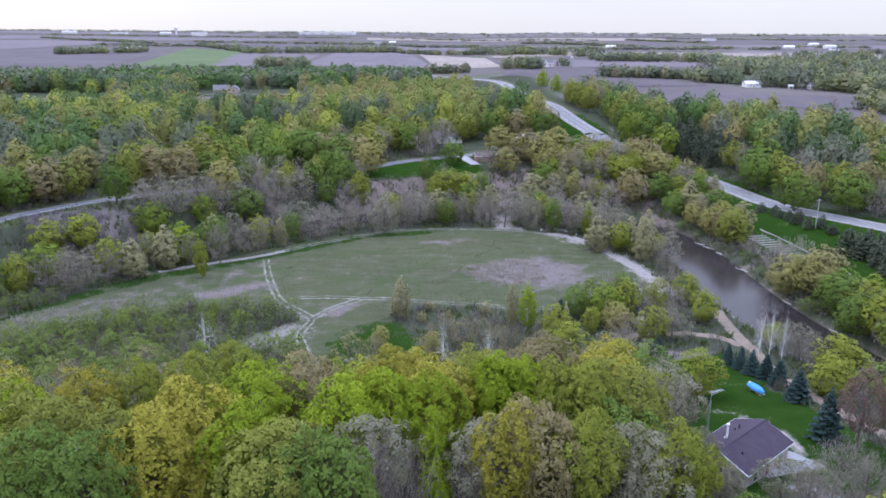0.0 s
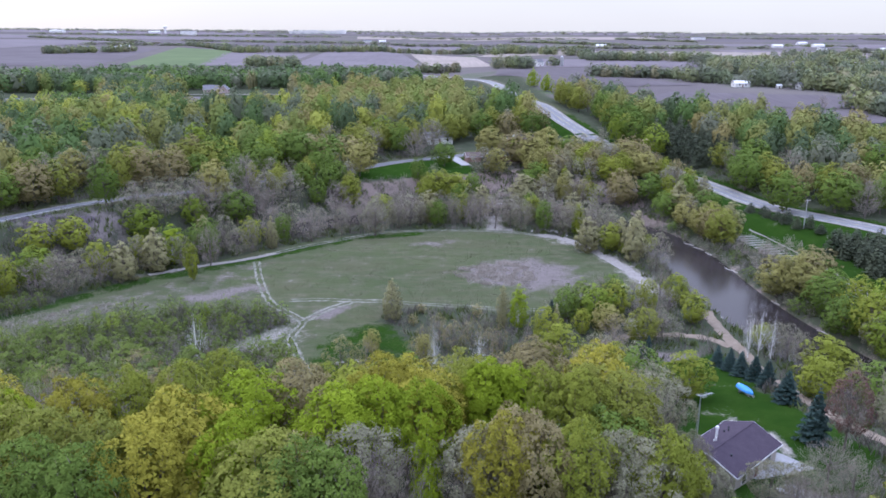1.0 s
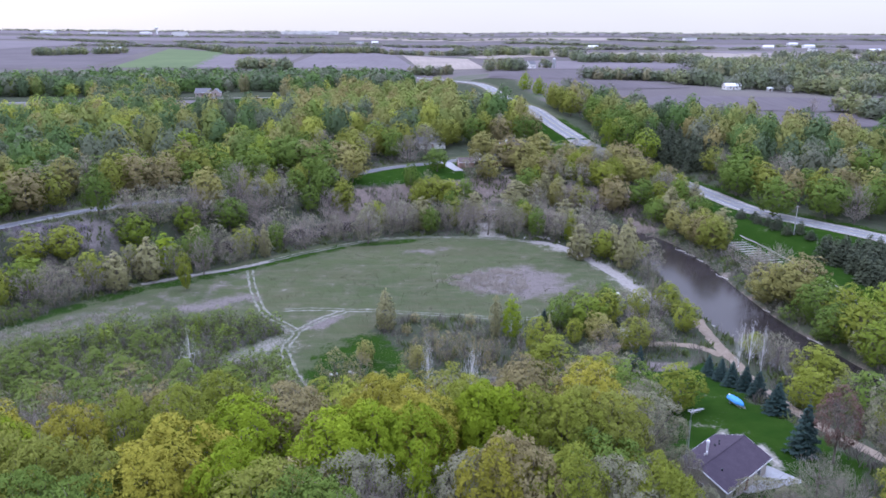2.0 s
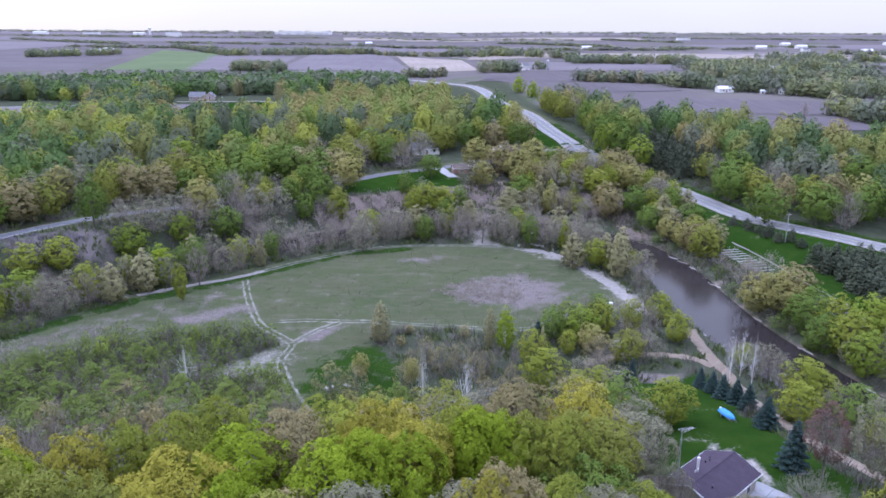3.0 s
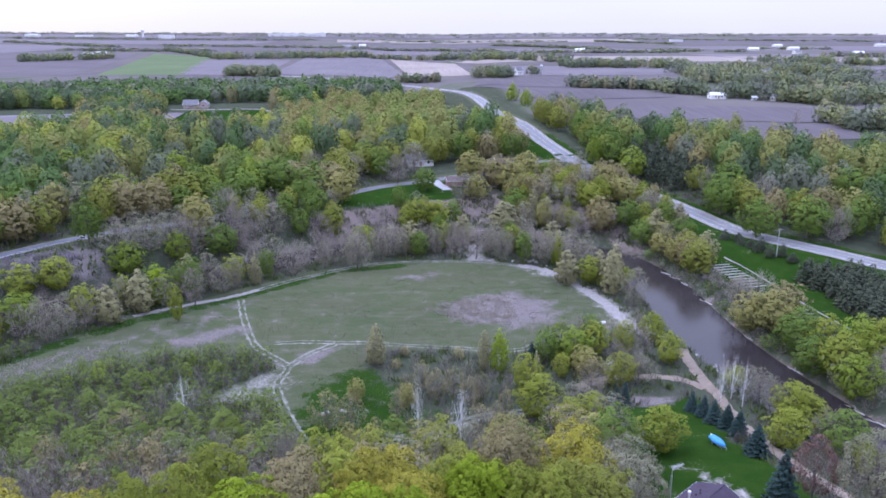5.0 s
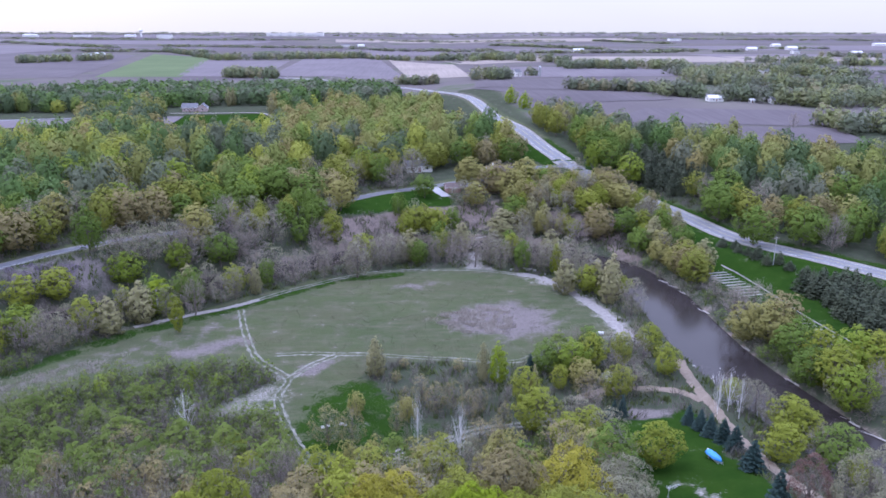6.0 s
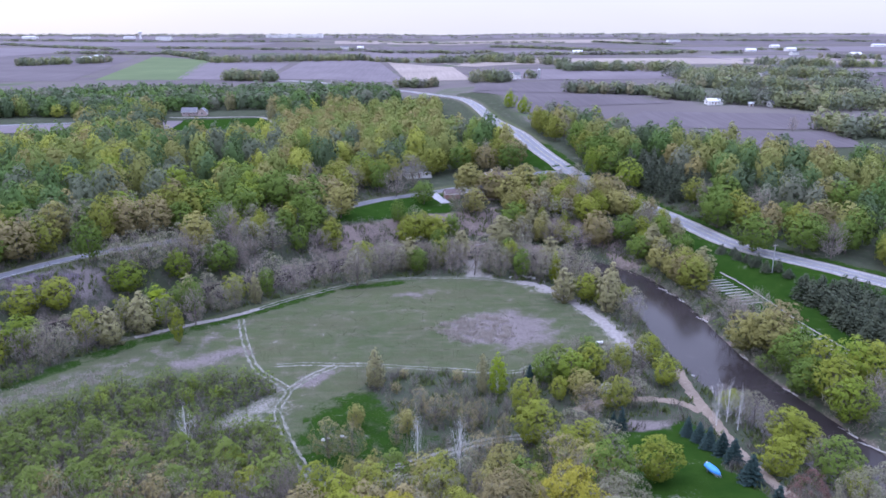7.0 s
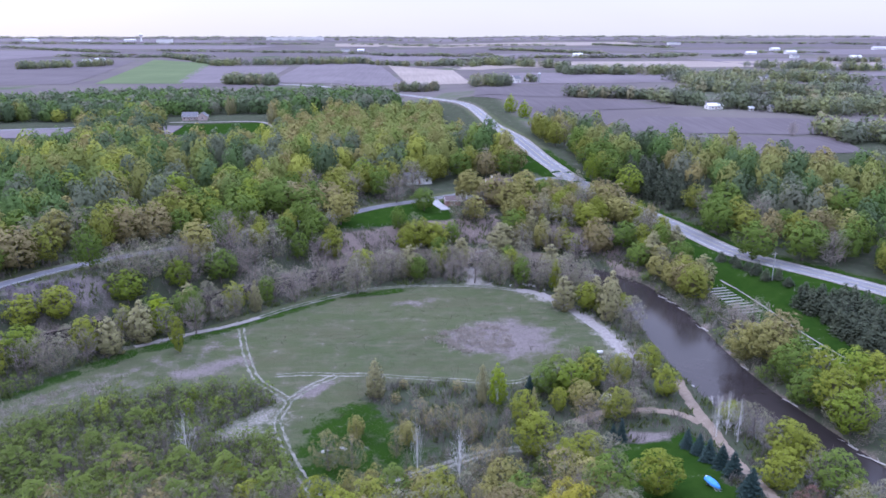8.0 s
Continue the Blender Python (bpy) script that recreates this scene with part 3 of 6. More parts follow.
for i, (x0, x1, y0, y1, m) in enumerate(((430, 1150, 980, 1150, 1), (-1500, -980, 1500, 2500, 1), (-900, -200, 2000, 2400, 0), (-150, 600, 1750, 2050, 1),
                                         (650, 1500, 1300, 1700, 1), (80, 900, 1330, 1560, 2), (-100, 700, 2300, 2700, 0), (800, 1900, 1950, 2400, 1), (-1700, -600, 2700, 3100, 1),
                                         (-300, 900, 3000, 3400, 2), (1000, 2600, 2700, 3200, 0), (-2400, -900, 3500, 4000, 1), (-500, 1500, 3800, 4300, 1), (1700, 3000, 3600, 4200, 1))):
    plot([(x0, y0), (x0 - 40, y1), (x1 + 60, y1 + 30), (x1, y0 + 20)], SOIL[m], "bare tilled field far across the plain")

# ---- trees ----
def profile(shape, h):
    """Width of a crown, 0..1, at a height from its base (0) to its top (1)."""
    h = np.clip(h, 0.0, 1.0)
    if shape == "round":
        return np.where(h > 0.42, np.sqrt(np.maximum(0, 1 - ((h - 0.42) / 0.58) ** 2.3)), 1 - 0.32 * ((0.42 - h) / 0.42) ** 1.6)
    if shape == "oval":
        return np.where(h > 0.5, np.maximum(0, 1 - ((h - 0.5) / 0.5) ** 2.0) ** 0.65, 0.42 + 0.58 * np.sin(np.pi * h))
    return np.sin(np.pi * (0.1 + 0.88 * h) ** 0.8) ** 0.75


class Outline:
    """The lumpy outside of one crown."""

    def __init__(self, r, shape, radius, tall, base):
        self.shape, self.radius, self.tall, self.base, self.l = shape, radius, tall, base, r.rand(4) * 6.283

    def reach(self, a, h):
        l = self.l
        k = 1 + 0.13 * np.sin(2 * a + l[0] + 2 * h) + 0.1 * np.sin(3 * a + l[1] - 4 * h) + 0.05 * np.sin(5 * a + l[2] + 9 * h)
        return self.radius * profile(self.shape, h) * k

    def rise(self, a, h):
        l = self.l
        return self.base + (self.tall - self.base) * h * (1 + 0.06 * np.sin(2 * a + l[2]) + 0.04 * np.sin(5 * a + l[3]))

    def face(self, a, h):
        w = profile(self.shape, h)
        f = np.stack([np.cos(a) * w, np.sin(a) * w, 1.5 * (h - 0.38)], -1)
        return f / (np.linalg.norm(f, axis=-1, keepdims=True) + 1e-6)


def billows(r, line, n, size):
    """Leafy clumps set over a crown's whole outside: x, y, z, radius of each, and the way each one faces."""
    i = np.arange(n)
    a = i * 2.39996 + r.uniform(-0.4, 0.4, n)
    h = 1 - (i + r.uniform(0.1, 0.9, n)) / n
    w = line.radius * size * r.uniform(0.75, 1.3, n)
    out = np.maximum(line.reach(a, h) * (1 + 0.06 * r.randn(n)) - 0.55 * w, 0.05 * line.radius)
    at = np.stack([out * np.cos(a), out * np.sin(a), line.rise(a, h) - 0.7 * w * h], 1)
    return np.column_stack([at, w]), line.face(a, h)


def blades(r, at, normal, size):
    """Small three-cornered leaves at places with normals: verts, faces."""
    n = len(at)
    normal = normal / np.linalg.norm(normal, axis=1)[:, None]
    side = np.cross(normal, r.randn(n, 3))
    side /= np.linalg.norm(side, axis=1)[:, None]
    up = np.cross(normal, side)
    s = (size * (0.7 + 0.6 * r.rand(n)))[:, None]
    k = 0.75 + 0.5 * r.rand(n, 3)
    v = np.stack([at + up * s * k[:, :1] * 0.75, at + (side * 0.72 - up * 0.42) * s * k[:, 1:2], at - (side * 0.72 + up * 0.42) * s * k[:, 2:]], 1)
    return v.reshape(-1, 3), np.arange(3 * n).reshape(n, 3)[:, ::-1]


def leaves(r, clumps, face, n, size, rough=0.4, dome=0.55, shell=(0.72, 0.4), jitter=0.15, lift=0.22):
    """Leaves on the outer sides of the clumps: verts, faces and the normals that light them."""
    m = int(n * 1.6)
    pick = r.choice(len(clumps), m, p=clumps[:, 3] ** 2 / (clumps[:, 3] ** 2).sum())
    d = r.randn(m, 3) * 0.62 + face[pick] * 0.75 + np.array([0, 0, 0.2])
    d /= np.linalg.norm(d, axis=1)[:, None]
    at = clumps[pick, :3] + d * (clumps[pick, 3] * (shell[0] + shell[1] * r.rand(m)))[:, None]
    free = np.ones(m, bool)
    for x, y, z, w in clumps:
        free &= ((at - (x, y, z)) ** 2).sum(1) > (0.62 * w) ** 2
    keep = np.flatnonzero(free)[:n]
    at, d, o = at[keep], d[keep], face[pick][keep]
    k = len(keep)
    v, f = blades(r, at, d + np.array([0, 0, 0.25]) + rough * r.randn(k, 3), size)
    nm = dome * o + (1 - dome) * d + np.array([0, 0, lift]) + jitter * r.randn(k, 3)
    nm /= np.linalg.norm(nm, axis=1)[:, None]
    return v, f, np.repeat(nm, 3, 0)


def core(r, line, n, size, depth=(0.66, 0.86)):
    """Leaves deeper in the crown, which close it: verts, faces, normals."""
    a, h = r.rand(n) * 2 * math.pi, r.rand(n)
    k = r.uniform(depth[0], depth[1], n)
    w = line.reach(a, h) * k
    at = np.stack([w * np.cos(a), w * np.sin(a), line.base + (line.rise(a, h) - line.base) * (0.12 + 0.92 * k)], 1)
    o = line.face(a, h)
    v, f = blades(r, at, o + 0.3 * r.randn(n, 3), size)
    nm = o + np.array([0, 0, 0.1]) + 0.12 * r.randn(n, 3)
    nm /= np.linalg.norm(nm, axis=1)[:, None]
    return v, f, np.repeat(nm, 3, 0)


def tube(a, b, r0, r1, sides):
    """Verts and quads of an open tapered tube."""
    a, b = np.array(a, float), np.array(b, float)
    w = b - a
    w /= np.linalg.norm(w) + 1e-9
    u = np.cross(w, (0.3, 0.9, 0.2))
    u /= np.linalg.norm(u)
    q = np.cross(w, u)
    t = np.linspace(0, 2 * math.pi, sides, endpoint=False)
    ring = np.cos(t)[:, None] * u + np.sin(t)[:, None] * q
    v = np.concatenate([a + ring * r0, b + ring * r1])
    i = np.arange(sides)
    return v, np.stack([i, (i + 1) % sides, (i + 1) % sides + sides, i + sides], 1)


class Heap:
    """Collects verts and quads."""

    def __init__(self):
        self.v, self.f, self.n = [], [], 0

    def add(self, vf):
        v, f = vf
        self.v.append(v)
        self.f.append(f + self.n)
        self.n += len(v)

    def mesh(self, name, mat):
        return mesh_from(name, np.concatenate(self.v), np.concatenate(self.f), mat)


def limbs(r, clumps, tall, base, girth, sides=5, count=9):
    """Trunk with a bend and limbs that reach into the clumps."""
    h = Heap()
    lean = r.randn(2) * 0.03 * tall
    mid = np.array([lean[0] * 0.5, lean[1] * 0.5, base * 0.9])
    top = np.array([lean[0], lean[1], tall * 0.72])
    h.add(tube((0, 0, -0.6), mid, girth * 1.25, girth * 0.8, sides + 1))
    h.add(tube(mid, top, girth * 0.8, girth * 0.25, sides))
    for c in sorted(clumps, key=lambda c: -c[3])[:count]:
        u = r.uniform(0.0, 0.75)
        a = mid + (top - mid) * u
        e = np.array(c[:3])
        m = (a + e) / 2 + np.array([0, 0, -0.06 * tall]) * r.rand()
        h.add(tube(a, m, girth * 0.42, girth * 0.25, 4))
        h.add(tube(m, e, girth * 0.25, girth * 0.06, 3))
    return h


def twigs(r, clumps, n, length, width, base):
    """Bare twigs: slivers that fan out along the branches and up from them."""
    pick = r.choice(len(clumps), n)
    tip = clumps[pick, :3]
    foot = np.column_stack([tip[:, :2] * 0.08, base * 0.6 + 0.5 * np.maximum(tip[:, 2] - base, 0)])
    way = tip - foot
    a = foot + way * r.uniform(0.45, 1.05, n)[:, None] + r.randn(n, 3) * (clumps[pick, 3] * 0.45)[:, None]
    way /= np.linalg.norm(way, axis=1)[:, None] + 1e-6
    w = way + np.array([0, 0, 0.45]) + 0.42 * r.randn(n, 3)
    w /= np.linalg.norm(w, axis=1)[:, None]
    ln = (length * (0.5 + r.rand(n)))[:, None]
    s = np.cross(w, r.randn(n, 3))
    s *= width / np.linalg.norm(s, axis=1)[:, None]
    b = a + w * ln
    v = np.stack([a - s, a + s, b], 1)
    return v.reshape(-1, 3), np.arange(3 * n).reshape(n, 3)


# kind: (name, leaf material, shape, leafiness 0..1, twigginess 0..1, bark, crown label, category words)
KINDS = {
    "oak_gold": ("oak_tree", "oak_gold", "round", 1.0, 0.06, BARK, "broad oak with golden young leaves and catkins"),
    "oak_dull": ("oak_tree", "oak_dull", "round", 0.95, 0.12, BARK, "broad oak with dull gold young leaves"),
    "oak_olive": ("oak_tree", "oak_olive", "round", 0.9, 0.12, BARK, "broad oak with dull olive young leaves"),
    "oak_tan": ("oak_tree", "oak_tan", "round", 0.85, 0.3, BARK, "oak with thin tan and pink opening leaves"),
    "tan_thin": ("oak_tree", "oak_tan", "oval", 0.5, 0.9, BARK, "slender young oak with sparse tan opening leaves"),
    "maple": ("maple_tree", "maple", "round", 1.0, 0.03, BARK, "dense maple in fresh bright green leaf"),
    "maple_far": ("maple_tree", "fresh", "round", 1.0, 0.03, BARK, "dense maple in fresh yellow-green leaf"),
    "elm": ("elm_tree", "elm", "round", 0.9, 0.12, BARK, "mid-green elm in young leaf"),
    "box_elder": ("box_elder_tree", "lime", "oval", 0.85, 0.12, BARK, "box elder with yellow-green spring leaves"),
    "scrub": ("shrub", "bud", "column", 1.0, 0.35, BARK, "tall grey shrub flecked with yellow-green leaf buds"),
    "poplar": ("poplar_tree", "maple", "column", 0.9, 0.3, PALE_BARK, "slender poplar in bright yellow-green leaf"),
    "pale_poplar": ("poplar_tree", "pale", "column", 0.9, 0.5, BARK, "slender poplar with pale cream catkins"),
    "grey": ("ash_tree", "grey", "oval", 0.5, 0.8, BARK, "grey half-bare tree just coming into bud"),
    "bare": ("bare_tree", "grey", "oval", 0.0, 1.2, BARK, "leafless grey tree with a haze of fine twigs"),
    "white": ("birch_tree", "grey", "oval", 0.0, 0.5, PALE_BARK, "leafless white-barked tree with upright limbs"),
    "rust": ("larch_tree", "rust", "oval", 0.45, 0.8, BARK, "rust-red half-bare tree beside the lane"),
    "plum": ("plum_tree", "blossom", "round", 0.8, 0.3, BARK, "small tree covered in white blossom"),
}
# leaves, leaf size, twigs, twig length, twig width, clumps, clump size
LODS = {0: (9000, 0.108, 2400, 0.6, 0.012, 110, 0.2), 1: (2300, 0.195, 900, 0.8, 0.02, 70, 0.23), 2: (1500, 0.25, 800, 0.85, 0.032, 50, 0.25), 3: (560, 0.25, 300, 0.9, 0.03, 26, 0.26)}
MESHES = {}


def tree_meshes(kind, lod, variant, slim=False):
    """Trunk and crown of a tree 10 m high with a crown of radius 3 m, made once."""
    key = (kind, lod, variant, slim)
    if key in MESHES:
        return MESHES[key]
    name, leaf, shape, leafy, twiggy, bark, _ = KINDS[kind]
    r = np.random.RandomState(sum(map(ord, kind)) * 7 + variant * 131)
    n, size, nt, tl, tw, nb, bs = LODS[lod]
    radius, base = {"round": (3.0, 3.6 if lod == 0 else 1.6), "oval": (3.0, 3.0 if lod == 0 else 1.2), "column": (2.4, 0.4)}[shape]
    if slim:
        radius, base, size, tl = 1.8, 6.0, size * 0.66, tl * 0.6
    line = Outline(r, shape, radius, 9.8, base)
    clumps, face = billows(r, line, nb, bs)
    trunk = limbs(r, [tuple(c) for c in clumps], 9.8, base, 0.16 if kind != "white" else 0.19, count=(18 if lod < 2 else 8)).mesh("trunk", bark)
    me = None
    if leafy:
        thin = leafy < 0.7
        v, f, nm = leaves(r, clumps, face, int(n * (leafy if not thin else 1.4 * leafy)), size * (0.7 if thin and lod else 1), (0.5, 0.3, 0.22, 0.4)[lod], 0.4 if lod == 0 else 0.6, jitter=0.3 if lod == 0 else 0.1, lift=0.22 if lod == 0 else 0.1)
        if leafy > 0.7 and kind != "scrub":
            v2, f2, nm2 = core(r, line, int(n * (0.1 if lod == 0 else 0.28)), size * (2.2 if lod == 0 else 1.75))
            v, f, nm = np.concatenate([v, v2]), np.concatenate([f, f2 + len(v)]), np.concatenate([nm, nm2])
        me = mesh_from("crown", v, f, LEAF[leaf], normals=nm)
    tw_me = mesh_from("branchwork", *twigs(r, clumps, max(30, int(nt * twiggy)), tl, tw, base), BARE if kind != "white" else PALE_BARK) if twiggy > (0.1 if lod < 2 else 0.3) else None
    MESHES[key] = (trunk, me, tw_me)
    return MESHES[key]


TREES = []


def tree(kind, x, y, tall, radius, lod=1, where="", group=""):
    """One tree: a top-level thing with trunk, crown and twigs."""
    r = random.Random(int(x * 37 + y * 91))
    name, _, shape, _, _, _, label = KINDS[kind]
    slim = lod == 0 and shape != "column" and radius < 0.24 * tall
    trunk, crown, tw = tree_meshes(kind, lod, r.randrange(3), slim)
    k = radius / (2.4 if shape == "column" else 1.8 if slim else 3.0)
    m = Matrix.Translation((x, y, gz(x, y))) @ Euler((0, 0, r.uniform(0, 6.28))).to_matrix().to_4x4() @ Matrix.Diagonal((k, k * r.uniform(0.9, 1.1), tall / 10, 1))
    ob = thing(name, m, label + (" " + where if where else ""), "tree", group)
    hang("trunk", trunk, None, ob)
    if crown:
        hang("crown", crown, None, ob)
    if tw:
        tagged(hang("branchwork", tw, None, ob), kind="stuff")
    TREES.append((x, y, radius))
    return ob


def conifer_mesh(lod, needles, variant, skirt=0.05, thin=1.0):
    """A spruce 10 m high, 2.6 m wide at the skirt: whorls of drooping boughs."""
    key = ("conifer", lod, needles, variant, thin)
    if key in MESHES:
        return MESHES[key]
    r = np.random.RandomState(variant * 17 + lod)
    n = {0: 3000, 1: 1600, 2: 560}[lod]
    size = {0: 0.2, 1: 0.28, 2: 0.46}[lod]
    h = skirt + (1 - skirt) * (1 - np.sqrt(r.rand(n)))
    tier = np.round(h * 15) / 15
    h = tier + (h - tier) * 0.45
    a = r.rand(n) * 2 * math.pi
    reach = 2.5 * thin * (1 - h) ** (0.85 if needles == "spruce" else 0.55) * (0.35 + 0.65 * r.rand(n) ** 0.5) * (0.8 + 0.25 * np.sin(a * 5 + tier * 40))
    at = np.stack([np.cos(a) * reach, np.sin(a) * reach, 10 * h - 0.22 * reach], 1)
    nm = np.stack([np.cos(a) * 0.5, np.sin(a) * 0.5, np.ones(n)], 1) + 0.35 * r.randn(n, 3)
    crown = mesh_from("crown", *blades(r, at, nm, size * 1.3), LEAF[needles])
    t = Heap()
    t.add(tube((0, 0, -0.5), (0, 0, 5), 0.17, 0.1, 6))
    t.add(tube((0, 0, 5), (0, 0, 9.9), 0.1, 0.02, 5))
    MESHES[key] = (t.mesh("trunk", BARK), crown)
    return MESHES[key]


def conifer(x, y, tall, radius, lod=1, needles="spruce", label="dark blue-green spruce", thin=1.0, group=""):
    r = random.Random(int(x * 53 + y * 17))
    trunk, crown = conifer_mesh(lod, needles, r.randrange(3), thin=thin)
    k = radius / 2.5
    m = Matrix.Translation((x, y, gz(x, y))) @ Euler((0, 0, r.uniform(0, 6.28))).to_matrix().to_4x4() @ Matrix.Diagonal((k, k, tall / 10, 1))
    ob = thing("spruce_tree" if needles == "spruce" else "pine_tree", m, label, "tree", group)
    hang("trunk", trunk, None, ob)
    hang("crown", crown, None, ob)
    TREES.append((x, y, radius))
    return ob


def thin_out(points, gap):
    """Keeps points that stand at least gap apart and clear of trees already planted."""
    cells, kept = {}, []

    def put(x, y, w):
        cells.setdefault((int(x // 9), int(y // 9)), []).append((x, y, w * w))

    for x, y, r in TREES:
        put(x, y, 0.45 * gap + 0.5 * r)
    for x, y in points:
        i, j = int(x // 9), int(y // 9)
        if all((x - a) ** 2 + (y - b) ** 2 > w for di in (-1, 0, 1) for dj in (-1, 0, 1) for a, b, w in cells.get((i + di, j + dj), ())):
            put(x, y, gap)
            kept.append((x, y))
    return kept


def scatter(x0, x1, y0, y1, gap, seed):
    r = np.random.RandomState(seed)
    n = int((x1 - x0) * (y1 - y0) / gap ** 2 * 2.2)
    return np.column_stack([r.uniform(x0, x1, n), r.uniform(y0, y1, n)])


def choose(x, y, table, seed=0, size=26.0):
    """A kind by drifting patches: table is (kind, weight)."""
    v = noise.noise(Vector((x / size + seed * 7.1, y / size, seed * 3.3))) * 0.5 + 0.5
    v = min(0.999, max(0.0, (v - 0.5) * 1.1 + 0.5 + (random.Random(int(x * 131 + y * 71)).random() - 0.5) * 0.75))
    total, s = sum(w for _, w in table), 0
    for k, w in table:
        s += w / total
        if v < s:
            return k
    return table[-1][0]


FAR_KIND = {"oak_gold": "oak_dull", "maple": "maple_far"}


def plant(points, table, tall, radius, lod, seed, where="", group="woodland trees"):
    for x, y in points:
        k = choose(x, y, table, seed)
        k = FAR_KIND.get(k, k) if lod else k
        k = "tan_thin" if k == "oak_tan" and lod == 1 and y > 106 else k
        r = random.Random(int(x * 77 + y * 13))
        tree(k, x, y, r.uniform(*tall), r.uniform(*radius), lod, where, group)


REWORKED = [(28, 104), (28, 178), (44, 206), (62, 250), (80, 290), (100, 290), (125, 235), (125, 112), (60, 104)]


def specimens(kind, rows, given=True):
    """Single trees; none stands in the river, and older rows give way on the reworked ground."""
    for x, y, tall, radius in rows:
        if given and kind not in ("white", "plum", "rust") and inside(np.array([x]), np.array([y]), REWORKED)[0]:
            continue
        d = float(away(np.array([x]), np.array([y]), RIVER)[0])
        if d < 10.5:
            near = min(RIVER, key=lambda q: math.hypot(q[0] - x, q[1] - y))
            k = 10.5 / max(d, 0.5)
            x, y = near[0] + (x - near[0]) * k, near[1] + (y - near[1]) * k
        radius = min(max(radius, 2.9 if tall > 15 and y < 92 and kind != "poplar" else 0.0), 0.46 * tall)
        k = FAR_KIND.get(kind, kind) if y > 100 else kind
        k = "tan_thin" if k == "oak_tan" and 100 < y < 170 else k
        tree(k, x, y, tall, radius, 0 if y < 92 else 1 if y < 168 else 2, group="single trees")

# ---- single trees that stand out, by kind: plan x, y, height, crown radius ----
specimens("oak_gold", [(-21.5, 48.4, 18.5, 3.3), (5.5, 50.6, 18.5, 1.7), (-20.9, 53.3, 18.5, 5.5), (-31.4, 59, 18.5, 2.8), (-0.5, 62.3, 18.5, 3.4), (-5.2, 68.7, 18.5, 3.1), (20, 80.2, 18.5, 4.6), (11.2, 102.5, 10, 2.7), (-11.3, 108.1, 10, 1.9), (-7.2, 110.7, 10, 2.1), (42.7, 111.9, 11, 5.5), (15.7, 112.7, 10, 3.7), (-1.8, 139.1, 6, 2.1), (-12.7, 142.2, 6, 1.7), (92.9, 166.8, 12, 5.1), (78.9, 227.2, 12, 4.1), (79.9, 230.1, 11, 3.7), (-75.6, 251.7, 15, 5.5), (-125.9, 257.5, 15, 5.1), (73.8, 276.2, 11, 5.7)])
specimens("oak_gold", [(-30.5, 299.2, 15, 6.9), (85.1, 301.9, 11, 6.2), (25.8, 305.5, 11, 5.3), (83.6, 310.1, 11, 7.3), (42.9, 318.2, 15, 7.4), (25.4, 334.5, 15, 7.2), (51.5, 334.6, 15, 8.8), (26.9, 336.5, 11, 8.9)])
specimens("oak_olive", [(-12, 46.3, 18.5, 4.3), (-24.4, 49.3, 18.5, 2.6), (-30.3, 51.3, 18.5, 3.7), (-35.4, 55.6, 18.5, 2.6), (14.8, 65.2, 18.5, 2.5), (18.2, 65.7, 18.5, 3.8), (80.7, 153.7, 12, 3.9), (80, 161.1, 12, 5.2)])
specimens("maple", [(-15.1, 50.3, 18.5, 2.3), (-35.9, 55.6, 18.5, 1.9), (-8.2, 57.3, 18.5, 3.4), (-0.8, 58.9, 18.5, 3.1), (-5.1, 59.7, 18.5, 3.3), (-16.7, 60.7, 18.5, 3.9), (7.8, 64.4, 18.5, 2.5), (5.1, 64.4, 18.5, 2.4), (5.5, 66.1, 18.5, 2.5), (-104, 184.5, 11, 5), (-91.3, 214.8, 11, 4.1), (-87.1, 224.5, 11, 6.4), (-108.9, 274.8, 15, 5.1), (-102.1, 318.1, 15, 8.2), (-148.4, 320.8, 15, 9.7), (-134.8, 332.1, 15, 7.5), (-86.1, 341, 15, 8.8), (102.6, 343.8, 15, 7), (-24.9, 356.7, 15, 8.2), (89.3, 362.8, 15, 3.9)])
specimens("oak_tan", [(8.1, 50.6, 18.5, 1.9), (6.5, 52.2, 18.5, 2.6), (-13.2, 65.4, 18.5, 3.6), (11.4, 77, 18.5, 3.9), (26.4, 112, 11, 5.1), (-43, 112.1, 8, 3.5), (30.3, 114, 11, 3.5), (-53.3, 123.5, 8, 4.1), (12.4, 125.2, 7, 2.8), (-12.7, 129.2, 8.5, 2.7), (-17.2, 129.8, 8.5, 3.3), (-4, 134.1, 7, 1.6), (11.3, 139.2, 7, 2.4), (4.3, 143, 7, 2.7), (8, 144.1, 7, 2.4), (1.3, 146.8, 7, 2.2), (-128.5, 234.2, 15, 7.2), (-105, 264.2, 15, 7.3), (-96.7, 270.8, 15, 7.1), (71.9, 276.5, 15, 5.7)])
specimens("oak_tan", [(82.1, 283.1, 15, 7.6), (50.5, 302.5, 11, 7.6), (86.9, 314.2, 15, 8.9), (59.6, 320.1, 11, 6), (37.2, 323.6, 15, 7), (38.7, 324.2, 11, 5.6)])
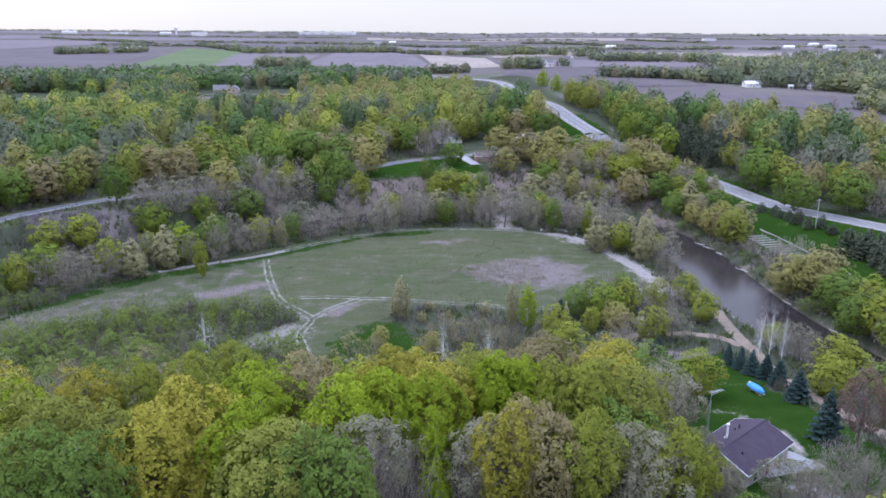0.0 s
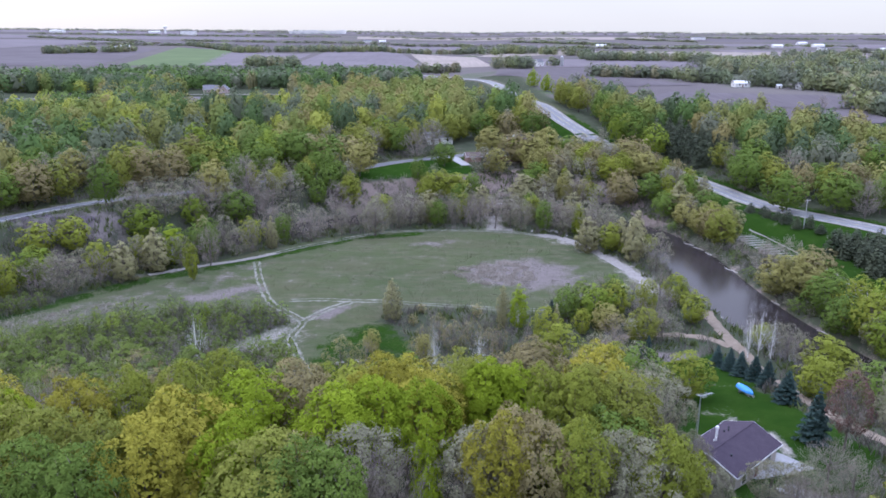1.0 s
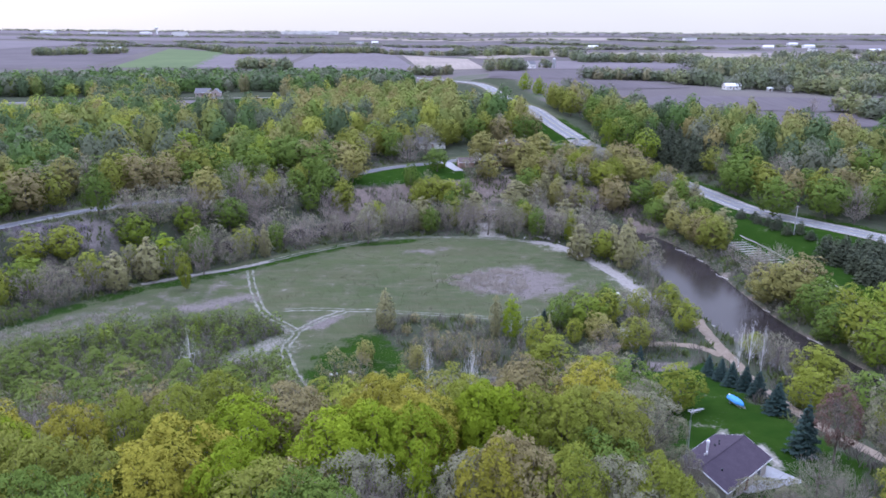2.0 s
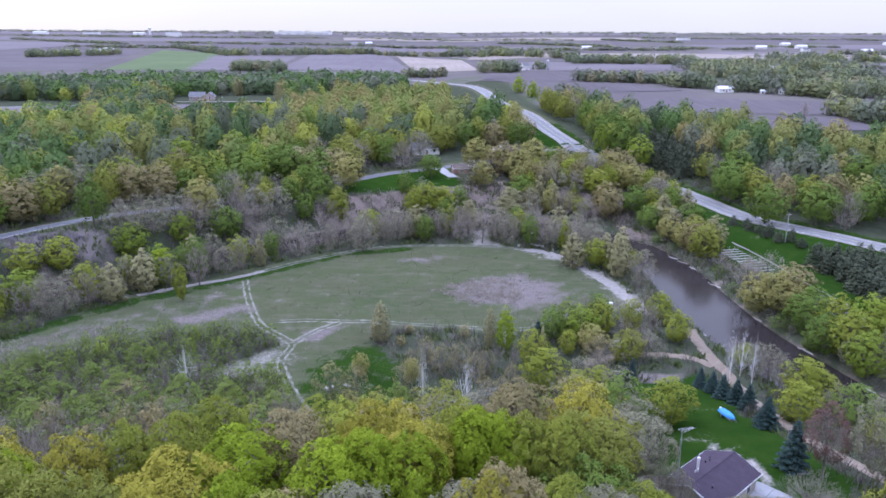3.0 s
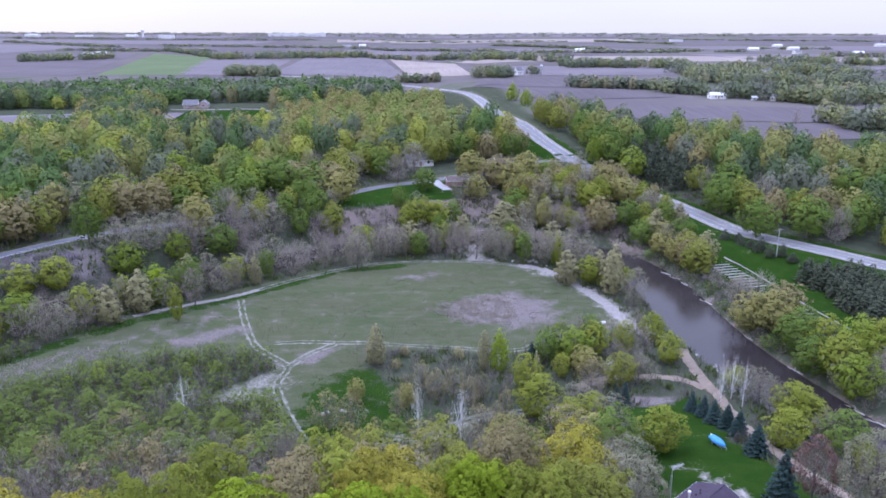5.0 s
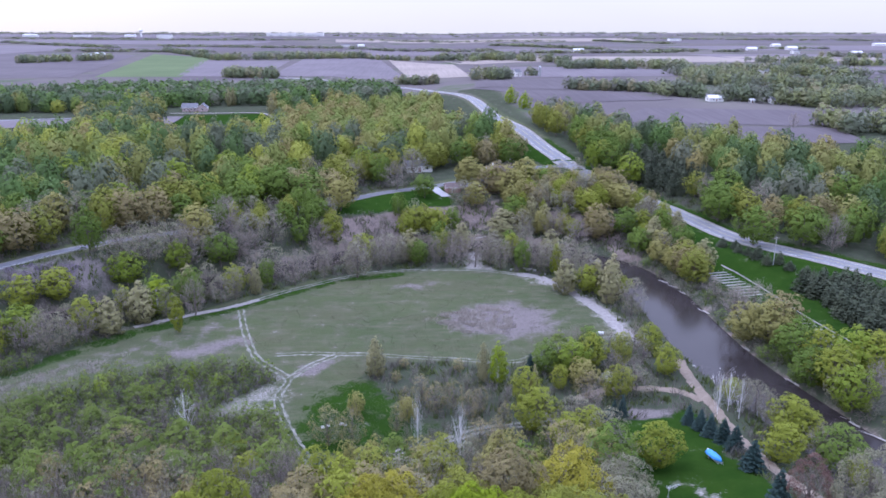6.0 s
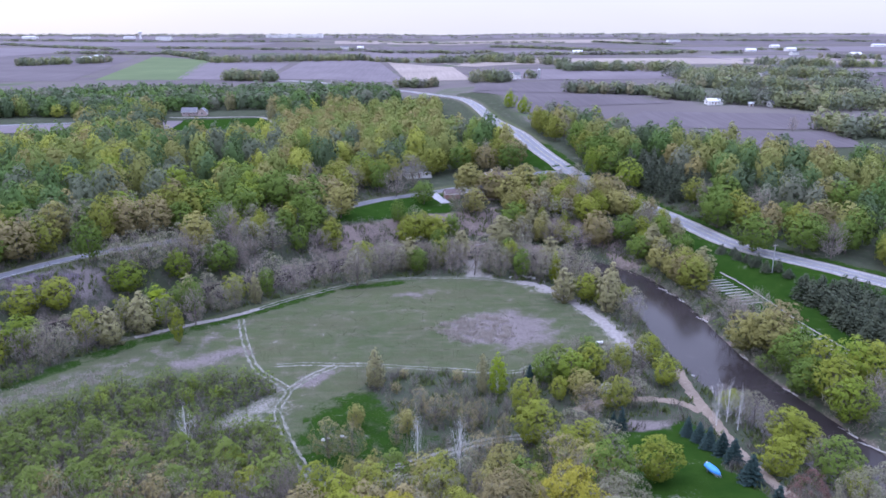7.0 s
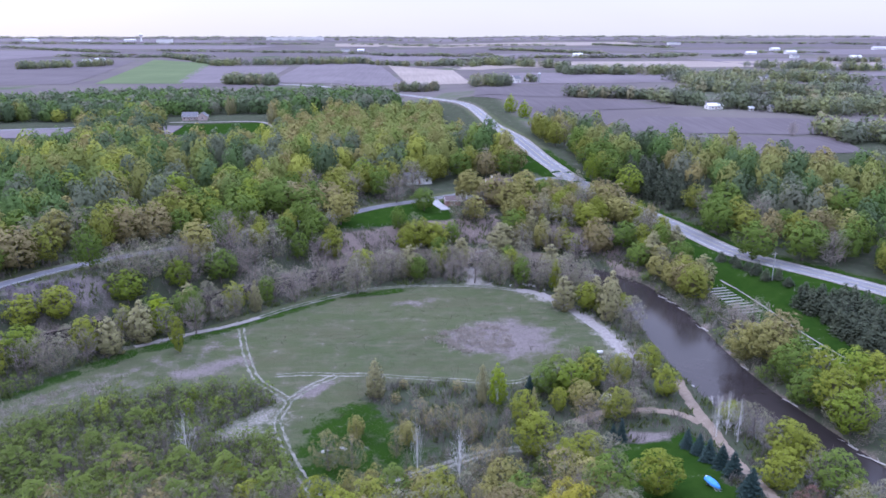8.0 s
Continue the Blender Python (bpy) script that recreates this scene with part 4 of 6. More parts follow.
specimens("box_elder", [(11.4, 50, 18.5, 1.9), (18.3, 50.4, 18.5, 2.2), (13.7, 62.9, 18.5, 1.9), (-28.2, 63.2, 18.5, 2.7), (24.8, 63.9, 12, 2.3), (10.5, 64.3, 18.5, 2.3), (-24.2, 65.4, 18.5, 2.5), (3.3, 66.3, 18.5, 2.8), (-22.3, 72.4, 18.5, 3.2), (-29, 113.2, 6, 3.9), (68.5, 116.6, 10, 3.7), (80.6, 118.1, 10, 3.6), (-34.2, 122.5, 6, 4.7), (69.8, 123.3, 10, 5.2), (78.8, 126.9, 10, 4.5), (24.6, 133.7, 10, 4.4), (93.4, 139, 12, 3.6), (32.4, 141, 10, 5.8)])
specimens("box_elder", [(24, 144.8, 10, 3.2), (104.1, 151.1, 12, 4.9), (96.4, 151.5, 12, 6.5), (61.3, 157.5, 9, 2.9), (36.5, 163.9, 9, 4.1), (60.1, 166, 9, 3.5), (39.9, 167.1, 9, 5.9), (-88.6, 189.3, 11, 4.3), (-64.7, 189.7, 11, 2.1), (115.4, 202.1, 12, 4.3), (52.4, 202.7, 11, 3), (-110.3, 205.6, 11, 5.7), (48.2, 210.6, 11, 2.1), (-106.9, 212.2, 11, 6.8), (47.8, 235.6, 11, 1.7), (-4.9, 271.6, 12, 5.2), (83.4, 274.2, 11, 3.9), (14.8, 277, 12, 4), (0.6, 286.9, 12, 6.8), (9, 287.5, 12, 6.8)])
specimens("box_elder", [(61.1, 288.5, 11, 1.8), (70.4, 290.2, 11, 5), (52.5, 292.2, 11, 2.1), (64.7, 314.4, 11, 5.4), (37.7, 327.2, 11, 5.6), (44.4, 329.4, 11, 7.2), (52.4, 340, 11, 5.3)])
specimens("elm", [(-24.3, 44.3, 18.5, 2.6), (-7, 44.6, 18.5, 1.7), (-9.5, 45.6, 18.5, 1.9), (-28.6, 45.8, 18.5, 3.1), (79.1, 119.3, 10, 3.2), (86.7, 144.7, 12, 4.4), (93.6, 153.6, 12, 4.7), (89.1, 228.8, 12, 7.1), (-105.6, 234.5, 15, 4.7), (88.7, 240.1, 12, 5.8), (-66.8, 246.5, 12, 6.6), (142.4, 254, 15, 7.4), (125.2, 257.1, 15, 7), (74.6, 264.9, 11, 5.1), (81.1, 278.1, 11, 4.9), (-142.5, 278.1, 15, 7.6), (123.7, 287.5, 15, 6.8), (15.5, 291.2, 11, 3.2), (178.7, 292.9, 15, 7.9), (-68.3, 293.7, 15, 7.7)])
specimens("elm", [(41.3, 295.4, 11, 7), (-88.3, 301.5, 15, 7.9), (-43.7, 303.6, 15, 7), (134.2, 308.2, 15, 9.2), (-63, 313.8, 15, 7.2), (4.5, 320.5, 11, 5.5)])
specimens("poplar", [(-0.4, 52.1, 17, 1.8), (19.4, 156.8, 10, 2.2), (-74.5, 204.8, 11, 3.9)])
specimens("grey", [(42.5, 73.1, 7, 2.2), (39.5, 74.3, 7, 2.7), (16.6, 50.2, 17, 2), (14.6, 51.3, 17, 2.9), (-5.6, 51.9, 17, 3.6), (4, 52.2, 17, 3.1), (28.3, 63.6, 11, 1.6), (28.4, 66.2, 8, 2), (24.6, 69.3, 11, 2.4), (28.2, 74, 8, 2.3), (25.7, 76.3, 17, 3.5), (32.3, 82.1, 8, 2.5), (91.8, 181.2, 11, 6.4), (87.2, 188.6, 12, 5.5), (-94.6, 231.4, 12, 6.2), (-19.3, 235.7, 12, 4.9), (-87.4, 236.7, 12, 8.3), (51.3, 238.9, 12, 5.8), (43.6, 239.4, 12, 5.4), (-54.1, 241.2, 12, 5.4), (-81.8, 242.2, 12, 5.7), (-70.4, 247.5, 12, 5.8)])
specimens("grey", [(-8.4, 248.6, 12, 5.1), (25.7, 253.5, 12, 5.3), (-59.3, 259.8, 12, 8.1), (77, 262, 12, 6.3), (-52.1, 264.2, 12, 7), (84.6, 274.8, 12, 6.5), (41.9, 281.6, 12, 6.7), (61.8, 293.2, 12, 7.4), (53.4, 298.3, 12, 7), (21, 306.4, 12, 5.7), (75.9, 314.8, 12, 6.4)])
specimens("bare", [(-5.5, 48.6, 16, 1.9), (-3.5, 50.7, 16, 1.5), (4, 50.9, 16, 2.2), (28.9, 64.6, 8, 2), (41.3, 67.7, 8, 3), (39.7, 69.2, 8, 2.7), (48.6, 73.6, 8, 3.2), (30.5, 74.3, 8, 2.6), (28, 77.7, 8, 2.7), (48.6, 78.7, 8, 4), (33.1, 80.2, 8, 2.1), (31.2, 82, 8, 2.8), (-66.3, 107, 7, 3.6), (-13.8, 108.9, 8, 1.5), (-62.6, 115.4, 7, 4.3), (34.7, 116.7, 8, 3.9), (2.6, 121.8, 8, 1.5), (5.9, 124.2, 8, 1.3), (-1.7, 124.5, 8, 1.5), (-30.4, 124.8, 8, 3)])
specimens("bare", [(26.6, 125.3, 8, 3.3), (92.9, 130.1, 12.5, 3.4), (-59.3, 130.4, 7, 4.8), (66.7, 135, 8, 2.3), (74.1, 139.8, 8, 4.1), (67.7, 158.7, 8, 2.4), (58.5, 170.8, 12.5, 3.7), (-63.8, 202.9, 12.5, 4.2), (-38.6, 228.4, 12.5, 5.4), (-63.6, 233.8, 12.5, 5.6), (-32.9, 240.1, 12.5, 6.9), (-76.2, 241, 15, 7.6), (40.5, 244.3, 12.5, 6.3), (21, 245.4, 12.5, 5.1), (148.9, 247, 15, 6), (-62, 251.9, 12.5, 6.7), (-50.4, 252.2, 12.5, 7.2), (-27.9, 265.9, 12.5, 7.1), (-17.4, 266, 12.5, 5.9), (-68.5, 266.4, 15, 7)])
specimens("bare", [(62.1, 270.6, 12.5, 6.5), (54.8, 279.1, 12.5, 6.7), (-28.6, 334.1, 15, 6.7), (-8.1, 334.3, 15, 9.3), (-47.1, 338.7, 15, 9.3)])
specimens("rust", [(58.1, 91.7, 12, 3.2)])
specimens("pale_poplar", [(25.9, 145.1, 10, 1.2), (15.9, 157.2, 10, 1.4), (-9.5, 161, 10, 2.4), (103.5, 205, 9, 6.4), (59.7, 211.5, 11, 5.2), (63.1, 217, 9, 4.4), (47.2, 218.1, 11, 3.9), (-49.6, 219.3, 10, 1.9), (69.8, 245.9, 12, 6.4), (88.5, 258, 11, 5), (89.7, 265.8, 12, 4.7), (88.5, 265.8, 13, 3.8), (35.2, 281.7, 11, 4.9), (34.3, 283.9, 12, 5.9), (-53.5, 320.9, 13, 5.4)])
specimens("white", [(8.5, 124.6, 12, 2.1), (0.3, 129.3, 12, 1.5), (-46.2, 133.8, 12, 2.2), (68.6, 137.4, 11, 1.4), (64.7, 139.4, 11, 1.6), (67.7, 141, 11, 1.7)])
specimens("plum", [(44.6, 154.6, 3.4, 1.5)])
specimens("scrub", [(-39.5, 107.6, 9, 3.7), (-63.2, 109.3, 9, 4.7), (-56.9, 111.6, 9, 4.3), (-47.3, 113.6, 9, 4.4), (-25.1, 113.8, 8, 3.4), (-35, 122, 8, 5), (-66.9, 124.4, 8, 4.2), (-75.3, 125, 9, 4.2), (-44.4, 125.8, 8, 4.3), (-57.4, 129.2, 8, 4.4), (-66.6, 137.9, 6, 4.1), (-80.6, 143.4, 6, 4.2), (-60.7, 147.1, 6, 3.4)])
# round the country house
specimens("pale_poplar", [(-163, 672, 17, 3), (-160, 676, 16, 2.6), (-112, 596, 17, 3)], False)
specimens("poplar", [(78, 598, 14, 4.4), (85, 570, 13, 4.6), (140, 566, 9, 4)], False)
specimens("box_elder", [(-214, 622, 10, 5), (-205, 616, 8, 4)], False)
specimens("bare", [(262, 503, 11, 4.5)], False)

# banks, lane and garden
specimens("oak_gold", [(85.8, 178.9, 11, 5.9), (93.2, 176.2, 12, 6.9), (30.2, 110.2, 10, 4.8), (86.5, 246.8, 9, 4.2), (72.0, 279.8, 10, 5.9), (84.5, 316.0, 13, 7.7), (87.3, 300.0, 12, 5.9)], False)
specimens("oak_tan", [(101.5, 186.2, 11, 5.2)], False)
specimens("bare", [(91.8, 194.8, 11, 6.7), (98.6, 197.3, 11, 5.4), (99.0, 140.2, 11, 5.2), (76.8, 119.7, 9, 4.3), (47.2, 158.6, 7, 4.8), (50.9, 155.2, 7, 4.2), (56.1, 165.7, 7, 3.8), (35.8, 111.0, 9, 4.4), (40.6, 271.2, 9, 5.2), (43.8, 250.9, 8, 4.1)], False)
specimens("elm", [(93.8, 165.2, 11, 6.6), (92.4, 154.3, 10, 5.1), (82.6, 120.4, 10, 5.4), (97.4, 255.3, 11, 5.2), (81.7, 274.4, 11, 5.4), (83.0, 259.4, 10, 4.8)], False)
specimens("box_elder", [(99.2, 162.1, 11, 4.7), (95.4, 148.7, 12, 5.3), (108.7, 155.7, 12, 5.9), (76.1, 130.6, 10, 6.6), (80.3, 128.3, 9, 5.3), (65.4, 113.9, 8, 4.2), (60.1, 172.6, 8, 5.2), (59.9, 158.9, 8, 4.9), (43.0, 164.3, 9, 3.7), (42.9, 113.2, 9, 5.6), (28.4, 122.8, 9, 2.9), (55.4, 224.2, 4, 2.0), (57.8, 213.4, 4, 2.0), (65.4, 216.3, 6, 3.7), (-2.9, 284.7, 11, 4.5), (7.3, 287.4, 11, 5.0), (10.3, 257.6, 11, 3.5)], False)
specimens("maple", [(105.2, 158.0, 12, 5.3), (95.1, 141.2, 11, 4.6), (37.6, 160.5, 9, 5.0)], False)
specimens("grey", [(91.7, 142.8, 9, 3.7), (74.5, 141.1, 8, 4.7), (49.0, 171.3, 7, 3.3), (37.0, 124.7, 8, 3.5), (32.7, 132.7, 8, 4.1), (46.8, 247.2, 8, 5.2), (2.5, 260.2, 10, 3.7), (-4.6, 249.7, 10, 3.2)], False)
specimens("oak_olive", [(91.2, 225.2, 12, 6.6), (93.0, 238.9, 11, 5.3)], False)
specimens("pale_poplar", [(88.8, 261.4, 13, 4.4), (61.4, 215.5, 13, 3.4), (33.5, 273.9, 13, 4.2)], False)
specimens("poplar", [(47.2, 238.0, 8, 1.2)], False)

# ---- woods, stand by stand ----
NEAR_MIX = [("oak_tan", 1), ("oak_gold", 2.4), ("oak_olive", 1.4), ("grey", 0.7), ("box_elder", 1.6), ("maple", 2.2), ("elm", 0.8)]


def clear(pts, polys=(), river=15, road=7, lanes=2.5):
    x, y = pts[:, 0], pts[:, 1]
    ok = (away(x, y, RIVER) > river) & (away(x, y, HIGHWAY) > road + 3) & (away(x, y, WEST_ROAD) > road)
    for line in (*LANES.values(), DIRT_LANE, GRASS_LANE, BACK_LANE):
        ok &= away(x, y, line) > lanes
    for p in polys:
        ok &= ~inside(x, y, p)
    return pts[ok]


HOUSE_VIEW = [(22, 50), (40, 50), (62, 84), (62, 108), (38, 112), (30, 90)]
LANE_VIEW = [(52, 172), (72, 172), (72, 100), (60, 96), (50, 140)]
MANOR_VIEW = [(-212, 640), (-160, 455), (-95, 455), (-100, 580), (-122, 650)]
STRIP_VIEW = [(-480, 625), (-300, 440), (-196, 440), (-245, 560), (-250, 625)]
ROAD_VIEW = [(18, 480), (48, 425), (60, 425), (62, 740), (20, 760)]
GARDEN_VIEW = [(40, 146), (60, 146), (55, 124), (38, 126)]
SLOPE_VIEW = [(-132, 222), (-128, 176), (-86, 192), (-86, 228), (-100, 241), (-112, 238)]
OPEN = (FIELD, HOUSE_VIEW, LANE_VIEW, LAWN_HOUSE, LAWN_BLUFF, LAWN_EAST, LAWN_MANOR, LAWN_VERGE, BEACH, GLADE, GARDEN_VIEW)
# the hill under the camera
p = clear(scatter(-95, 66, 46, 108, 6.0, 1), OPEN)
p = p[(np.abs(p[:, 0]) < 0.72 * p[:, 1] + 12) & (p[:, 1] < np.interp(p[:, 0], [-60, -30, 0, 15, 32], [62, 69, 76, 84, 92]))]
q = np.array(thin_out(p, 6.4))
plant(q[q[:, 1] < 60], [("oak_olive", 2), ("oak_gold", 1.6), ("grey", 1.2), ("elm", 1), ("oak_tan", 0.6)], (13, 16.5), (4, 5.4), 0, 1, "on the hillside")
plant(q[q[:, 1] >= 60], NEAR_MIX, (14, 17.5), (4, 5.4), 0, 1, "on the hillside")

# thickets between the hill and the meadow
p = clear(scatter(-110, 62, 62, 170, 3.8, 2), OPEN)
p = p[np.abs(p[:, 0]) < 0.62 * p[:, 1] + 12]
west = clear(scatter(-118, -20, 68, 172, 2.0, 2), OPEN)
west = west[np.abs(west[:, 0]) < 0.62 * west[:, 1] + 12]
THICKET = [("bare", 0.8), ("scrub", 3), ("grey", 0.4), ("scrub", 3.4), ("bare", 0.3), ("maple", 0.5)]
west = np.array(thin_out(west, 2.2))
for low, high, tall, wide in ((0, 112, (7.5, 11), (1.8, 2.8)), (112, 140, (5, 8), (1.3, 2.2)), (140, 999, (3.2, 5.2), (1.1, 1.8))):
    mix = [("bare", 3), ("grey", 1.6), ("scrub", 1.2), ("oak_tan", 0.6)] if high == 112 else THICKET
    plant(west[(west[:, 1] >= low) & (west[:, 1] < high)], mix, tall, wide, 3, 2, "in the thicket")
east = p[(p[:, 0] >= -20) & (p[:, 1] > 78)]
MIXED = [("grey", 1), ("oak_olive", 1), ("bare", 0.8), ("oak_tan", 1.2), ("box_elder", 2), ("oak_gold", 0.4), ("scrub", 1), ("elm", 1.8)]
east = np.array(thin_out(east, 5.0))
plant(east[east[:, 1] < 106], MIXED, (10.5, 14), (3.2, 4.4), 1, 3, "by the lane")
back = east[east[:, 1] >= 106]
young = back[:, 0] < 30
YOUNG = [("bare", 2), ("grey", 1.6), ("oak_tan", 1.2), ("bare", 0.6), ("scrub", 1)]
plant(back[young & (back[:, 1] < 148)], YOUNG, (5, 8), (1.2, 2.0), 1, 3, "on rough grass")
plant(back[young & (back[:, 1] >= 148)], YOUNG, (2.6, 4.6), (0.9, 1.6), 3, 3, "on rough grass")
plant(back[~young], MIXED, (6.5, 10), (2.2, 3.4), 1, 3, "by the lane")

# strip between meadow and river
p = clear(scatter(-150, 75, 130, 285, 5.5, 3), OPEN, river=13)
d = away(p[:, 0], p[:, 1], RIVER)
p = p[(d < 42) & (p[:, 1] > 150) & (p[:, 1] < np.interp(p[:, 0], [-150, -72, -8, 22, 50, 72], [180, 228, 270, 276, 266, 246]))]
p = p[~inside(p[:, 0], p[:, 1], SLOPE_VIEW)]
p = p[~((p[:, 0] > 58) & (p[:, 1] < 240)) | (np.arange(len(p)) % 6 == 0)]
plant(thin_out(p, 3.9), [("bare", 2.2), ("grey", 3.2), ("pale_poplar", 0.5), ("box_elder", 0.9), ("elm", 0.7)], (9, 13), (2.6, 3.9), 2, 4, "by the river")

# far bank and bluff
p = clear(scatter(-150, 135, 130, 345, 6.0, 4), (LAWN_BLUFF, LAWN_EAST, FIELD), river=13)
north = p[(p[:, 1] > np.interp(p[:, 0], [-150, -72, -8, 22, 50, 72, 80, 135], [180, 228, 270, 276, 266, 246, 120, 100])) & ((away(p[:, 0], p[:, 1], HIGHWAY) < 90) | (p[:, 0] < 8))]
q = north[(north[:, 0] < 8) & (north[:, 1] < np.interp(north[:, 0], [-150, -131, -110, -96, -32, 10], [185, 206, 232, 250, 309, 335]))]
q = q[~inside(q[:, 0], q[:, 1], SLOPE_VIEW)]
q = q[~inside(q[:, 0], q[:, 1], [(-30, 284), (-30, 294), (-8, 300), (-6, 290)])]
plant(thin_out(q, 4.2), [("bare", 2.2), ("grey", 3), ("oak_olive", 0.8), ("elm", 1.6), ("box_elder", 0.4)], (8, 12), (2.8, 4.2), 2, 5, "on the bluff")
q = north[(north[:, 0] >= 8) & (north[:, 0] < 108) & (north[:, 1] > 225)]
q = q[~inside(q[:, 0], q[:, 1], [(8, 284), (36, 278), (44, 338), (8, 340)]) & ~inside(q[:, 0], q[:, 1], [(62, 250), (64, 286), (84, 294), (88, 250), (78, 240)])]
plant(thin_out(q, 5.0), [("grey", 1.6), ("oak_tan", 1.4), ("oak_gold", 1.8), ("box_elder", 2), ("elm", 0.4), ("bare", 0.4), ("pale_poplar", 1.4)], (8, 12), (2.8, 4.2), 2, 6, "on the bluff")
q = p[(p[:, 0] > 90) & (p[:, 0] < 128) & (p[:, 1] < 232) & (p[:, 0] < np.interp(p[:, 1], [110, 165, 200, 232], [128, 112, 106, 100]))]
plant(thin_out(q[q[:, 0] < np.interp(q[:, 1], [110, 165, 200, 232], [128, 104, 98, 94])], 7.0), [("bare", 2), ("grey", 1.4), ("oak_olive", 0.6), ("elm", 1)], (6, 9), (2.4, 3.6), 2, 7, "on the bank")

# low brush along the river's edge
r = np.random.RandomState(77)
yy = np.sort(r.uniform(118, 262, 74))
xx = np.interp(yy, [108, 140, 168, 195, 222, 248, 268], [93, 85, 79.5, 78.2, 77.5, 71, 56]) + r.uniform(9.4, 12.5, 74)
plant(thin_out(np.column_stack([xx, yy]), 1.6), [("bare", 2), ("scrub", 1), ("grey", 1.6), ("elm", 0.6)], (2.6, 5.5), (1.3, 2.4), 3, 12, "by the river")

yy = np.sort(r.uniform(96, 150, 40))
xx = np.interp(yy, [70, 108, 140, 168], [108, 93, 85, 79.5]) - r.uniform(9.6, 13.5, 40)
plant(thin_out(np.column_stack([xx, yy]), 2.4), [("bare", 2), ("grey", 2), ("box_elder", 1), ("elm", 1)], (4.5, 7.5), (1.8, 3.0), 1, 13, "by the river")

# spruces by the lane and lawn
for x, y, tall, wide in ((56.2, 133.6, 4.6, 1.8), (57.3, 130.2, 4.8, 2.0), (57.7, 126.2, 5.2, 2.1), (58.8, 122.8, 5.2, 2.2), (59.2, 118.6, 5.4, 2.3), (58.6, 110.2, 6.0, 2.6), (55.3, 94.9, 8.5, 2.8), (43.7, 138.2, 5.6, 1.5),
                         (42.1, 138.9, 4.2, 1.3), (27.6, 161.5, 5.5, 1.9), (39.3, 133.3, 5, 1.5)):
    conifer(x, y, tall, wide, 1, "spruce", "dark blue-green spruce beside the lawn", 1.0, "spruces")
# pine plantation beyond the highway
for x, y in thin_out(clear(scatter(98, 140, 312, 378, 4.2, 15), (), road=6), 4.2):
    if inside(np.array([x]), np.array([y]), [(101, 348), (116, 318), (136, 326), (122, 376), (104, 374)])[0] and away(np.array([x]), np.array([y]), HIGHWAY)[0] > 11:
        conifer(x, y, random.Random(int(x * 9 + y)).uniform(10, 13), 2.5, 2, "pine", "tall dark pine in a plantation beyond the highway", 1.25, "pine plantation")

# pine screen along the highway
for x, y in thin_out(clear(scatter(112, 152, 150, 262, 2.3, 5), (), road=4), 2.5):
    if away(np.array([x]), np.array([y]), [(112, 262), (118, 244), (127, 228), (133, 206), (131, 180), (140, 150)])[0] < (2.0 if y > 218 else 9):
        conifer(x, y, random.Random(int(x * 9 + y)).uniform(4, 6) + (2.4 if y < 218 else -1.4), 2.4 if y < 218 else 1.7, 2, "pine", "dark pine in a dense screen beside the highway", 1.35, "pine screen")


def far_crown(r, quads, size):
    """A full rounded crown, 15 m high and 6 m in radius: verts and normals of loose leaf triangles."""
    line = Outline(r, "round", 6.0, 15.0, 1.2)
    c, face = billows(r, line, 46 if quads > 200 else 24, 0.26)
    v, f, nm = leaves(r, c, face, quads, size, 0.18, 0.78, jitter=0.05, lift=0.08)
    v2, f2, nm2 = core(r, line, quads // 3, size * 1.9)
    return np.concatenate([v[f].reshape(-1, 3), v2[f2].reshape(-1, 3)]), None, np.concatenate([nm, nm2])


def far_stand(name, pts, label, quads, size, tall, radius, seed, tones):
    """Woodland too far to count: many simple trees in one mesh."""
    r = np.random.RandomState(seed)
    pts = np.asarray(pts)
    n = len(pts)
    z = ground_z(pts[:, 0], pts[:, 1])
    th, ra = r.uniform(*tall, n), r.uniform(*radius, n)
    verts, tints, norms = [], [], []
    kinds = [far_crown(r, quads, size * 6.0 / np.mean(radius)) for _ in range(12)]
    for i in range(n):
        v, _, nm = kinds[r.randint(12)]
        a = r.rand() * 6.283
        m = np.array([[math.cos(a), -math.sin(a), 0], [math.sin(a), math.cos(a), 0], [0, 0, 1]]).T
        verts.append((v @ m) * (ra[i] / 6, ra[i] / 6, th[i] / 15) + (pts[i, 0], pts[i, 1], z[i]))
        norms.append(nm @ m)
        tints.append(len(v))
    v = np.concatenate(verts)
    f = np.arange(len(v)).reshape(-1, 3)
    # Both leaf sets carry haze in their colour; hedgerows get the paler one.
    me = mesh_from(name, v, f, HAZY_BELT_LEAF if name == "hedgerow" else HAZY_FAR_LEAF, normals=np.concatenate(norms))
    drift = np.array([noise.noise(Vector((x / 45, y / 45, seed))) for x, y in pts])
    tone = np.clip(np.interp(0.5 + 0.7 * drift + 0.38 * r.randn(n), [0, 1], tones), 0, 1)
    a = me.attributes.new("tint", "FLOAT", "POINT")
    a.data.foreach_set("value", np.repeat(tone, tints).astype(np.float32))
    return tagged(new(name, me), label, "woodland", kind="stuff")


def in_plots(p):
    bad = np.zeros(len(p), bool)
    for c in PLOTS:
        bad |= inside(p[:, 0], p[:, 1], list(c))
    return bad


